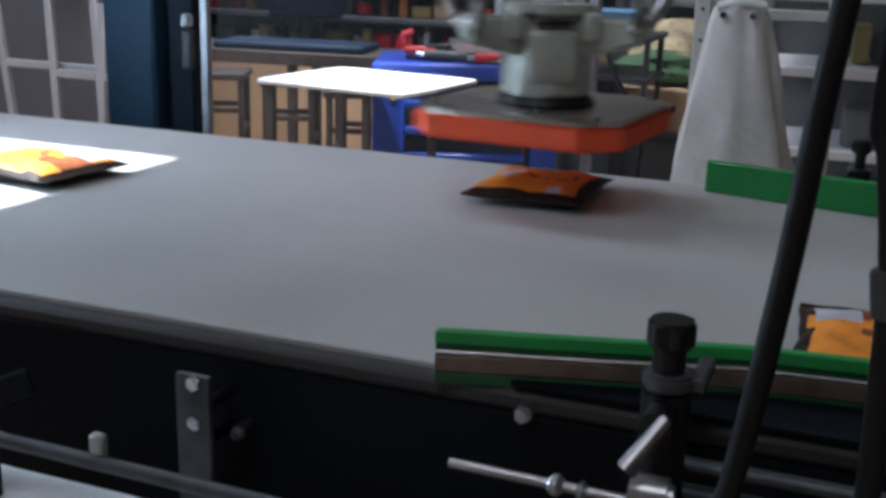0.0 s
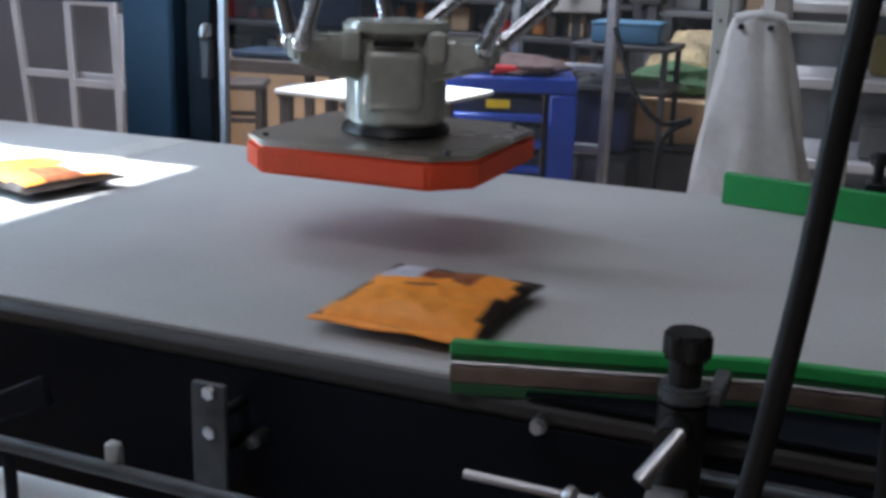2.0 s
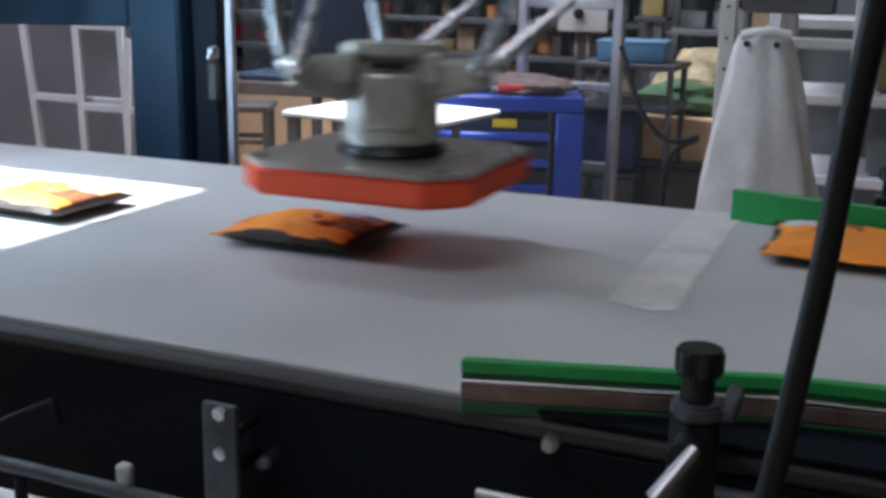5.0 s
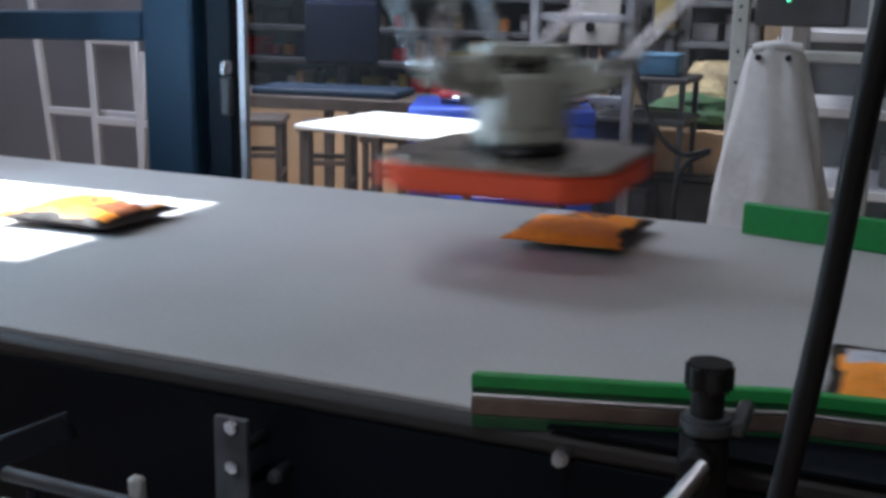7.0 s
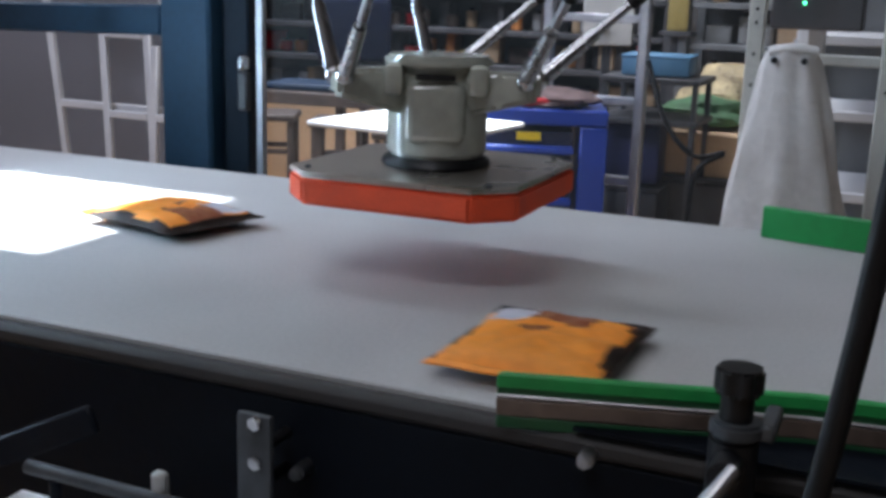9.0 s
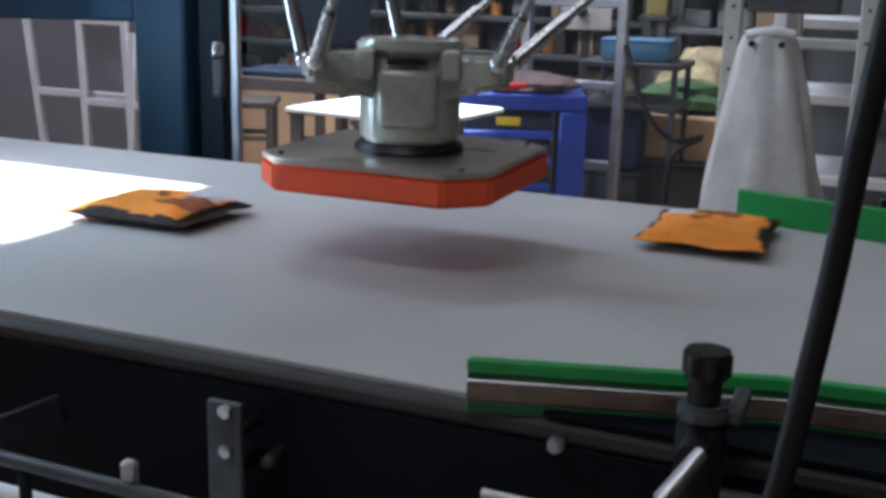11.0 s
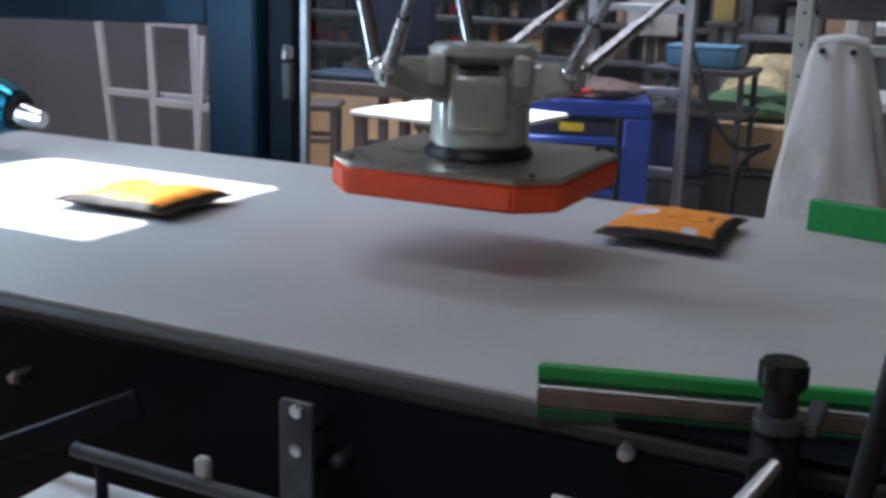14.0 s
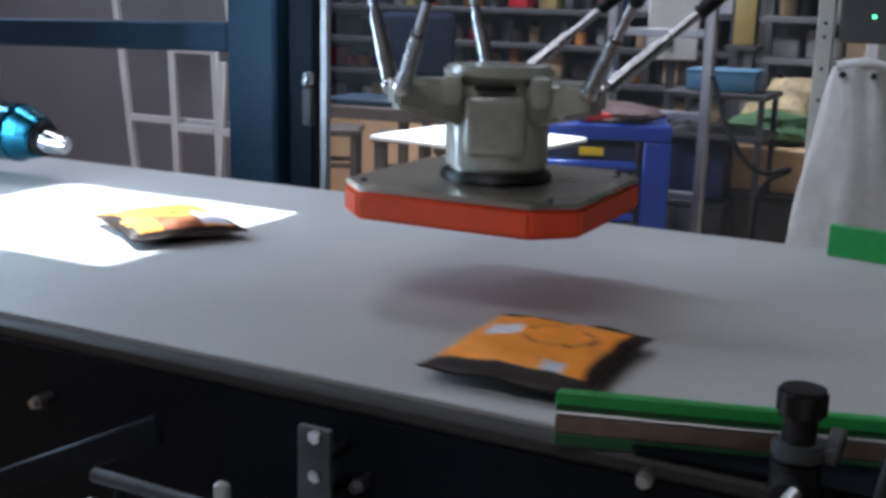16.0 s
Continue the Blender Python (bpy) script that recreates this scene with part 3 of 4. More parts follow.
def build_robot():
    p = {}
    bm = bmesh.new()
    add_rod(bm, (0, 0, 0.02), (0, 0, 0.26), 0.24, 32, 0.20, bevel=0.02)
    part("base_housing", bm, ROBOT, robot)
    part("mount", boxes(((0, 0, 0.43), (0.5, 0.12, 0.34)), ((0, 0, 0.62), (0.3, 0.12, 0.06))), PETROL, robot)
    for k, a in enumerate(ARMS):
        u = Vector((math.cos(a), math.sin(a), 0))
        w = Vector((-u.y, u.x, 0))
        bm = bmesh.new()
        add_rod(bm, u * RBASE - w * 0.09, u * RBASE + w * 0.09, 0.05, 20, bevel=0.006)
        part("shoulder", bm, ROBOT, robot)
        bm = bmesh.new()
        add_rod(bm, (0, 0, 0), (LA, 0, 0), 0.034, 18, 0.024, bevel=0.004)
        add_rod(bm, (LA, -HALF - 0.01, 0), (LA, HALF + 0.01, 0), 0.014, 14, bevel=0.003)
        p["arm", k] = part("upper_arm", bm, ROBOT_DARK, robot, "dark carbon upper arm")
        for s in (-1, 1):
            bm = bmesh.new()
            add_rod(bm, (0, 0, 0.05), (0, 0, LR - 0.04), 0.0040, 14)
            p["rod", k, s] = part("rod", bm, ROD, robot, "polished steel parallel rod")
            bm = bmesh.new()
            bmesh.ops.create_uvsphere(bm, u_segments=14, v_segments=10, radius=0.0070)
            add_rod(bm, (0, 0, 0.005), (0, 0, 0.062), 0.0072, 14, 0.0058, bevel=0.001)
            part("ball_cup", bm, ROD, p["rod", k, s])
            bm = bmesh.new()
            add_rod(bm, (0, 0, 0.098), (0, 0, LR), 0.0066, 14, bevel=0.002)
            part("end_sleeve", bm, RUBBER, p["rod", k, s])
    # moving platform: origin on the top of the gripper plate
    bm = bmesh.new()
    add_rod(bm, (0, 0, 0.009), (0, 0, 0.060), 0.0445, 40, 0.0445, bevel=0.004)
    add_rod(bm, (0, 0, 0.058), (0, 0, 0.090), 0.0400, 40, bevel=0.003)
    plat = part("platform", bm, ROBOT, robot, "grey-green cast robot platform")
    p["plat"] = plat
    cam_dir = radians(-69)
    f = Vector((math.cos(cam_dir), math.sin(cam_dir), 0))
    g = Vector((-f.y, f.x, 0))
    turn = Matrix((g, -f, Vector((0, 0, 1)))).transposed()
    bm = bmesh.new()
    add_box(bm, f * 0.0365 + Vector((0, 0, 0.049)), (0.052, 0.022, 0.054), turn, 0.009, 3)
    part("cover", bm, ROBOT, plat, "smooth rounded front cover")
    for s in (-1, 1):
        bm = bmesh.new()
        add_box(bm, f * 0.036 + g * s * 0.036 + Vector((0, 0, 0.0775)), (0.017, 0.030, 0.026), turn, 0.005, 2)
        part("rib", bm, ROBOT, plat)
    bm = bmesh.new()
    add_box(bm, f * 0.0455 + Vector((0, 0, 0.0800)), (0.034, 0.006, 0.005), turn, 0.001)
    part("slot", bm, BLACK, plat, "dark slot")
    bm = bmesh.new()
    add_rod(bm, (0, 0, 0.086), (0, 0, 0.097), 0.0475, 36, bevel=0.003)
    part("top_ring", bm, ROBOT, plat)
    bm = bmesh.new()
    add_rod(bm, (0, 0, 0.0005), (0, 0, 0.0085), 0.0500, 40, 0.046, bevel=0.002)
    part("flange", bm, BLACK, plat, "black ring flange")
    for a in (ARMS[0] + radians(60), ARMS[1] + radians(60), ARMS[2] + radians(60)):
        u = Vector((math.cos(a), math.sin(a), 0))
        w = Vector((-u.y, u.x, 0))
        bm = bmesh.new()
        o = [(0.030, -0.016), (0.070, -0.014), (0.099, -0.011), (0.099, 0.011), (0.070, 0.014), (0.030, 0.016)]
        vs = add_prism(bm, o, 0.060, 0.086)
        bmesh.ops.bevel(bm, geom=list(bm.edges), offset=0.004, segments=2, affect="EDGES")
        for v in bm.verts:
            k = max(0, (v.co.x - 0.03) / 0.07)
            if v.co.z < 0.073:
                v.co.z += -0.016 * (1 - k) + 0.003 * k
        bmesh.ops.transform(bm, matrix=Matrix.Rotation(a, 4, "Z"), verts=bm.verts)
        part("bracket", bm, ROBOT, plat)
        bm = bmesh.new()
        for s in (-1, 1):
            c = u * 0.094 + w * s * 0.012 + Vector((0, 0, PLAT_UP))
            bmesh.ops.create_uvsphere(bm, u_segments=12, v_segments=8, radius=0.0085, matrix=Matrix.Translation(c))
        part("ball_joint", bm, CHROME, plat, "bright ball joints")
    # gripper: steel plate with cut corners over thick red foam
    h, c = 0.1062, 0.030
    oct_ = [(-h + c, -h), (h - c, -h), (h, -h + c), (h, h - c), (h - c, h), (-h + c, h), (-h, h - c), (-h, -h + c)]
    bm = bmesh.new()
    add_prism(bm, oct_, -0.0045, 0)
    bmesh.ops.bevel(bm, geom=[e for e in bm.edges], offset=0.0014, segments=2, affect="EDGES")
    grip = part("gripper", bm, PLATE, robot, "bright steel gripper plate with cut corners")
    p["grip"] = grip
    bm = bmesh.new()
    k = 1.006
    vs = add_prism(bm, [(x * k, y * k) for x, y in oct_], -0.0278, -0.0046)
    bmesh.ops.bevel(bm, geom=[e for e in bm.edges], offset=0.003, segments=2, affect="EDGES")
    part("foam", bm, FOAM, grip, "thick red suction foam")
    for q in range(4):
        a = math.pi / 4 + q * math.pi / 2
        bm = bmesh.new()
        add_rod(bm, (0.118 * math.cos(a), 0.118 * math.sin(a), 0), (0.118 * math.cos(a), 0.118 * math.sin(a), 0.0025), 0.0032, 6, bevel=0.0006)
        part("screw", bm, GUNMETAL, grip)
    return p


ROBOT_PARTS = build_robot()


# ---------------------------------------------------------------- snack packs
PACK_L, PACK_W = 0.147, 0.122


def snack_pack(seed, flipped):
    """A pillow pack, its long side on x, its base at z = 0."""
    t = thing("snack_pack", "orange snack pouch with dark brown crimped ends and food picture" if not flipped
              else "orange snack pouch with dark brown edges, printed back up", "snack pouch", group="snack pouches on the belt")
    rnd = random.Random(seed)
    off = Vector((rnd.random() * 50, rnd.random() * 50, 0))

    def height(u, v):
        k = (max(0, 1 - abs(u) ** 3.2) * max(0, 1 - abs(v) ** 3.0)) ** 0.5
        n = noise.noise(Vector((u * 2.3, v * 2.0, 0)) + off) * 0.24 + noise.noise(Vector((u * 5, v * 4.5, 3)) + off) * 0.17 + abs(noise.noise(Vector((u * 3.2 + v, v * 2.6 - u, 7)) + off)) * -0.25
        return k * (1 + n)

    nu, nv = 34, 24
    bm = bmesh.new()
    grid = {}
    for top in (0, 1):
        for i in range(nu + 1):
            for j in range(nv + 1):
                u, v = 2 * i / nu - 1, 2 * j / nv - 1
                edge = i in (0, nu) or j in (0, nv)
                if top == 0 and edge:
                    continue
                hgt = height(u, v)
                pinch = 1 - 0.07 * (1 - abs(u) ** 2)
                wob = 1 + 0.025 * noise.noise(Vector((u * 3, v * 3, 9)) + off)
                x, y = u * (PACK_L / 2 - 0.010) * (1 - 0.03 * (1 - v * v)) * wob, v * PACK_W / 2 * pinch * wob
                z = 0.010 + (hgt * 0.0125 if top else -hgt * 0.0098)
                grid[top, i, j] = bm.verts.new((x, y, z))
    get = lambda tp, i, j: grid.get((tp, i, j)) or grid[1, i, j]
    for top in (0, 1):
        for i in range(nu):
            for j in range(nv):
                f = bm.faces.new([get(top, *q) for q in ((i, j), (i + 1, j), (i + 1, j + 1), (i, j + 1))])
                u, v = 2 * (i + 0.5) / nu - 1, 2 * (j + 0.5) / nv - 1
                m = 0
                if top == 0:
                    m = 1
                elif not flipped:
                    if abs(v) > 0.86 + 0.04 * math.sin(5 * u) or u > 0.93:
                        m = 1
                    elif u > 0.30 + 0.10 * math.sin(v * 6 + 0.6) and -0.38 < v < 0.34:
                        m = 2
                    elif 0.22 < u < 0.90 and 0.30 < v < 0.80:
                        m = 3
                    elif abs(u - 0.0 + 0.4 * (v - 0.2)) < 0.09 and 0.02 < v < 0.36:
                        m = 2
                else:
                    if v < -0.80 or u < -0.86 or u > 0.95:
                        m = 1
                    elif -0.12 < u < 0.30 and 0.30 < v < 0.72:
                        m = 3
                    elif -0.86 < u < -0.62 and -0.62 < v < -0.35:
                        m = 3
                    elif abs((u - 0.1) ** 2 / 0.12 + (v + 0.2) ** 2 / 0.2 - 1) < 0.12:
                        m = 2
                f.material_index = m
    body = part("pouch", bm, [FILM, SEAL_DARK, FILM_BROWN, FILM_GREY], t)
    for s in (-1, 1):
        bm = bmesh.new()
        rows = []
        for i in range(6):
            row = []
            for j in range(25):
                v = 2 * j / 24 - 1
                x = s * (PACK_L / 2 - 0.0115 + 0.0023 * i)
                z = 0.010 + 0.0009 * (i % 2) + 0.003 * noise.noise(Vector((v * 2, s * 4 + i * 0.15, 0)) + off) * i / 5
                row.append((x, v * PACK_W / 2 * 0.985, z))
            rows.append(row)
        top = [[bm.verts.new(q) for q in r] for r in rows]
        bot = [[bm.verts.new((x, y, z - 0.0012)) for x, y, z in r] for r in rows]
        for g_ in (top, bot):
            for a, b in zip(g_, g_[1:]):
                for k in range(24):
                    bm.faces.new((a[k], a[k + 1], b[k + 1], b[k]))
        for i in (0, 5):
            for k in range(24):
                bm.faces.new((top[i][k], top[i][k + 1], bot[i][k + 1], bot[i][k]))
        for k in (0, 24):
            for i in range(5):
                bm.faces.new((top[i][k], top[i + 1][k], bot[i + 1][k], bot[i][k]))
        part("crimped_seal", bm, SEAL_DARK if s > 0 or flipped else FILM, t)
    return t


# pick time, lane of the drop (n near, f far), turn on arrival, back up, shift at the drop
PICKS = [(-1.91, "n", 0, 0, 0), (-0.30, "f", -8, 1, 0.018), (1.40, "n", -6, 0, -0.030), (3.60, "f", -14, 0, 0.025), (5.20, "n", 0, 0, 0), (6.60, "f", 0, 0, 0),
         (8.35, "n", 2, 0, 0.011), (10.01, "f", -14, 0, 0), (12.00, "n", 0, 0, -0.005), (13.49, "f", 24, 1, 0.006), (15.47, "n", 2, 1, -0.009), (17.46, "f", -30, 0, 0)]
PACKS = [snack_pack(11 + i, fl) for i, (tp, lane, a0, fl, dx) in enumerate(PICKS)]


# ---------------------------------------------------------------- behind the belt
solid("partition", boxes(((-4.60, 3.42, 1.25), (4.2, 0.06, 2.5))), WALL_GREY, "grey-brown partition panel", "partition", "structure")


def leaning_frame(x, y, w, h, lean, label, rungs):
    t = thing("rack_frame", label, "frame", pose(x, y, 0), "white metal frames")
    for s in (0, w):
        part("stile", rods_sq(((s, 0, 0.0), (s - lean, 0.10, h), 0.034)), FRAME_WHITE, t)
    for z in rungs:
        k = z / h
        part("rung", boxes(((w / 2 - lean * k, 0.10 * k, z), (w - 0.03, 0.03, 0.03))), FRAME_WHITE, t)
    return t


def rods_sq(*items):
    bm = bmesh.new()
    for a, b, s in items:
        a, b = Vector(a), Vector(b)
        d = b - a
        x = Vector((0, 1, 0)).cross(d).normalized()
        m = Matrix((x, d.normalized().cross(x), d.normalized())).transposed()
        add_box(bm, (a + b) / 2, (s, s * 0.7, d.length), m, 0.004)
    return bm


leaning_frame(-3.035, 3.0, 0.60, 1.9, 0.30, "tall white metal ladder frame against a partition", (0.62, 1.2, 1.88))
leaning_frame(-2.768, 2.92, 0.222, 0.94, 0.112, "white metal frame against a partition", (0.60, 0.92))
leaning_frame(-2.572, 2.90, 0.10, 0.88, 0.03, "narrow white metal frame", (0.60,))


def white_table():
    t = thing("work_table", "white topped work table with dark legs", "table", pose(-1.130, 2.305, 0, 0, 0, -8))
    part("tabletop", boxes(((0, 0, 0.756), (0.49, 0.42, 0.014)), bevel=0.004), WHITE_TABLE, t, "bright glossy white table top")
    for x in (-0.215, 0.11):
        for y in (-0.18, 0.18):
            part("leg", boxes(((x, y, 0.3745), (0.022, 0.022, 0.749))), DARKWOOD, t)
    return t


white_table()


def stool(x, y, turn, h, w):
    t = thing("stool", "dark wooden stool with a stretcher between the legs", "stool", pose(x, y, 0, 0, 0, turn), "stools")
    part("seat", boxes(((0, 0, h - 0.0125), (w + 0.04, w + 0.04, 0.025)), bevel=0.006), DARKWOOD, t)
    for sx in (-w / 2, w / 2):
        for sy in (-w / 2, w / 2):
            part("leg", boxes(((sx, sy, h / 2 - 0.0125), (0.020, 0.020, h - 0.025))), DARKWOOD, t)
    for q in (-w / 2, w / 2):
        part("stretcher", boxes(((0, q, h - 0.13), (w - 0.02, 0.015, 0.018))), DARKWOOD, t)
        part("stretcher", boxes(((q, 0, h - 0.20), (0.015, w - 0.02, 0.018))), DARKWOOD, t)


stool(-1.58, 2.66, 20, 0.705, 0.15)
stool(-1.32, 2.62, 16, 0.690, 0.15)
stool(-1.90, 2.72, 24, 0.700, 0.17)
t = thing("plywood_board", "light tan plywood board leaning upright", "board", pose(-2.28, 3.98, 0, 0, 0, 12))
part("board", boxes(((0, 0, 0.33), (1.75, 0.02, 0.66)), bevel=0.002), PLY, t)
part("foot", boxes(((-0.7, 0.1, 0.02), (0.06, 0.24, 0.04))), DARKWOOD, t)
part("foot", boxes(((0.7, 0.1, 0.02), (0.06, 0.24, 0.04))), DARKWOOD, t)

# dark work bench with a blue seat cushion and a blue chair back
t = thing("work_bench", "long dark work bench with wooden legs", "bench", pose(-2.12, 3.36, 0, 0, 0, 8))
part("worktop", boxes(((0.2, 0, 0.695), (1.1, 0.36, 0.05))), DARKWOOD, t)
for x in (-0.3, 0.2, 0.7):
    for y in (-0.14, 0.14):
        part("leg", boxes(((x, y, 0.335), (0.035, 0.035, 0.67))), DARKWOOD, t)
bm = bmesh.new()
add_box(bm, (0, 0, 0.014), (0.62, 0.26, 0.028), bevel=0.010, seg=3)
solid("blue_mat", bm, mat("blue_mat_vinyl", (0.010, 0.026, 0.052), 0.5, spec=0.3), "dark blue padded mat on a bench", "mat", at=pose(-1.95, 3.38, 0.721, 0, 0, 8))


def office_chair(x, y, turn):
    t = thing("office_chair", "navy blue upholstered office chair", "chair", pose(x, y, 0, 0, 0, turn))
    bm = bmesh.new()
    add_box(bm, (0, 0.22, 0.92), (0.38, 0.06, 0.32), bevel=0.03, seg=3)
    part("backrest", bm, CHAIR_CLOTH, t)
    bm = bmesh.new()
    add_box(bm, (0, 0, 0.60), (0.40, 0.40, 0.08), bevel=0.03, seg=3)
    part("seat", bm, CHAIR_CLOTH, t)
    part("spine", boxes(((0, 0.235, 0.70), (0.06, 0.03, 0.30))), BLACK, t)
    part("column", rods(((0, 0, 0.10), (0, 0, 0.57), 0.03)), BLACK, t)
    for k in range(5):
        a = k * 2 * math.pi / 5
        part("foot", rods(((0, 0, 0.10), (0.28 * math.cos(a), 0.28 * math.sin(a), 0.03), 0.018), ((0.28 * math.cos(a), 0.28 * math.sin(a), 0.0), (0.28 * math.cos(a), 0.28 * math.sin(a), 0.045), 0.022)), BLACK, t)


office_chair(-2.40, 4.22, 20)


# blue tool cabinet with open front drawers
def tool_cabinet():
    t = thing("tool_cabinet", "blue steel tool cabinet with dark drawers and a yellow label", "cabinet", pose(-1.018, 2.820, 0, 0, 0, 20))
    w, d, h = 0.585, 0.40, 0.785
    part("side_panel", boxes(((-w / 2 + 0.05, 0, 0.397), (0.10, d, 0.674)), bevel=0.006), BLUE, t)
    part("side_panel", boxes(((w / 2 - 0.0425, 0, 0.397), (0.085, d, 0.674)), bevel=0.006), BLUE, t)
    part("top_panel", boxes(((0, 0, h - 0.025), (w, d, 0.05)), bevel=0.006), BLUE, t)
    part("back_panel", boxes(((0, d / 2 - 0.01, h / 2), (w - 0.21, 0.015, h - 0.12))), BLUE, t)
    z = h - 0.055
    for k in range(6):
        dh = 0.082
        dr = part("drawer", boxes(((0, -0.02 - 0.006 * (k % 2), z - dh / 2), (w - 0.21, d - 0.05, dh - 0.030))), DRAWER, t, "dark drawer front")
        part("drawer_edge", boxes(((0, -d / 2 - 0.004, z - dh + 0.012), (w - 0.205, 0.03, 0.024)), bevel=0.005), BLUE, dr, "blue drawer rim")
        z -= dh
    part("label", boxes(((0.048, -d / 2 - 0.002, h - 0.084), (0.075, 0.004, 0.026)), bevel=0.0008), YELLOW, t, "yellow label plate")
    part("label", boxes(((-0.225, -d / 2 - 0.003, h - 0.09), (0.02, 0.004, 0.05)), bevel=0.0008), YELLOW, t, "yellow label plate")
    for x in (-0.26, 0.26):
        for y in (-0.15, 0.15):
            part("castor", rods(((x - 0.015, y, 0.03), (x + 0.015, y, 0.03), 0.03)), BLACK, t)


tool_cabinet()


def lump(name, x, y, z, s, material, label, category, seed, turn=0.0, group=""):
    """A soft irregular heap."""
    bm = bmesh.new()
    bmesh.ops.create_icosphere(bm, subdivisions=3, radius=0.5)
    rnd = Vector((seed * 3.1, seed * 1.7, 0))
    for v in bm.verts:
        v.co *= 1 + 0.45 * noise.noise(v.co * 3 + rnd) + 0.2 * noise.noise(v.co * 8 + rnd)
        v.co.z = max(v.co.z, -0.28)
    lo = min(v.co.z for v in bm.verts)
    for v in bm.verts:
        v.co = Vector((v.co.x * s[0], v.co.y * s[1], (v.co.z - lo) * s[2]))
    return solid(name, bm, material, label, category, group=group, at=pose(x, y, z, 0, 0, turn))


lump("rag", -0.88, 2.80, 0.787, (0.30, 0.22, 0.07), mat("greyish_pink_rag", (0.15, 0.10, 0.095), 0.9, 0, 0.3, 20), "crumpled grey-pink rags on a cabinet", "rag", 2)
lump("rag", -1.04, 2.86, 0.787, (0.26, 0.16, 0.05), mat("grey_rag", (0.11, 0.105, 0.11), 0.9, 0, 0.3, 20), "crumpled grey rags on a cabinet", "rag", 5)


def hand_tool(x, y, z, turn):
    t = thing("sealing_tool", "red and black hand tool on a blue cabinet", "tool", pose(x, y, z, 0, 0, turn))
    bm = bmesh.new()
    add_box(bm, (0, 0, 0.030), (0.11, 0.06, 0.024), bevel=0.010, seg=3)
    part("body", bm, RED, t, "red plastic body")
    bm = bmesh.new()
    add_box(bm, (0.055, 0, 0.036), (0.08, 0.05, 0.028), bevel=0.008, seg=2)
    part("motor", bm, BLACK, t)
    part("base", boxes(((0.03, 0, 0.009), (0.15, 0.06, 0.018))), NAVY, t)
    part("handle", rods(((-0.05, 0, 0.032), (-0.065, 0, 0.075), 0.010), ((-0.065, 0, 0.075), (-0.03, 0, 0.09), 0.009)), RED, t)


hand_tool(-1.13, 2.70, 0.7855, 8)


def flat_tool(x, y, turn, material, label):
    t = thing("pneumatic_tool", label, "tool", pose(x, y, 0.7865, 0, 0, turn), "tools on the cabinet")
    bm = bmesh.new()
    add_rod(bm, (-0.09, 0, 0.018), (0.05, 0, 0.018), 0.016, 14, 0.013, bevel=0.003)
    part("handle", bm, material, t)
    bm = bmesh.new()
    add_box(bm, (0.075, 0, 0.018), (0.055, 0.042, 0.034), bevel=0.008, seg=2)
    part("head", bm, DARK_GREY, t)
    bm = bmesh.new()
    add_rod(bm, (-0.115, 0, 0.018), (-0.089, 0, 0.018), 0.009, 12, bevel=0.001)
    part("fitting", bm, CHROME, t, "bright hose fitting")


flat_tool(-1.02, 2.69, 12, DARK_GREY, "dark grey hand tool lying on a blue cabinet")
flat_tool(-0.86, 2.71, 34, RED, "dull red hand tool lying on a blue cabinet")


# aluminium step ladder
def ladder(x, y, turn):
    t = thing("step_ladder", "aluminium ladder standing upright", "ladder", pose(x, y, 0, 0, 0, turn))
    for s in (0, 0.33):
        part("stile", boxes(((s, 0, 1.05), (0.032, 0.05, 2.1)), bevel=0.004), ALU, t)
    for k in range(7):
        part("rung", boxes(((0.165, 0, 0.25 + 0.27 * k), (0.298, 0.04, 0.028)), bevel=0.004), ALU, t)


ladder(-0.985, 3.05, 0)


# white coat on a hanger at a white stand
def coat():
    t = thing("lab_coat", "white cotton work coat hanging at a stand", "coat", pose(-0.068, 1.90, 0))
    bm = bmesh.new()
    nu, nz = 56, 26
    rings = []
    for k in range(nz + 1):
        v = k / nz
        z = 1.034 - 0.62 * v
        half = 0.058 + 0.128 * v if v > 0.04 else 0.052 + 0.278 * v
        ring = []
        for i in range(nu):
            a = 2 * math.pi * i / nu
            fold = 1 + (0.04 + 0.15 * v) * math.sin(a * 7 + 2.2 * v) * 0.45 + 0.06 * v * math.sin(a * 13 + 2 + 5 * v) + 0.12 * noise.noise(Vector((math.cos(a) * 2, math.sin(a) * 2, v * 3)))
            ring.append(bm.verts.new((0.008 + 0.028 * v + math.cos(a) * half * fold, math.sin(a) * (0.026 + 0.040 * v) * fold, z)))
        rings.append(ring)
    for p, q in zip(rings, rings[1:]):
        for i in range(nu):
            bm.faces.new((p[i], p[(i + 1) % nu], q[(i + 1) % nu], q[i]))
    bm.faces.new(rings[0])
    bm.faces.new(rings[-1][::-1])
    part("body", bm, CLOTH, t)
    bm = bmesh.new()
    add_tube(bm, [(-0.036, -0.008, 1.031), (-0.012, -0.014, 1.037), (0.022, -0.015, 1.040), (0.060, -0.008, 1.033)], 0.013, 12)
    part("collar", bm, CLOTH, t)
    for s in (-0.024, 0.038):
        part("button", rods(((s, -0.026, 1.016), (s, -0.034, 1.016), 0.007)), BLACK, t, "small dark button")
    part("hook", rods(((0.01, 0, 1.035), (0.01, 0.02, 1.058), 0.003)), STEEL, t)


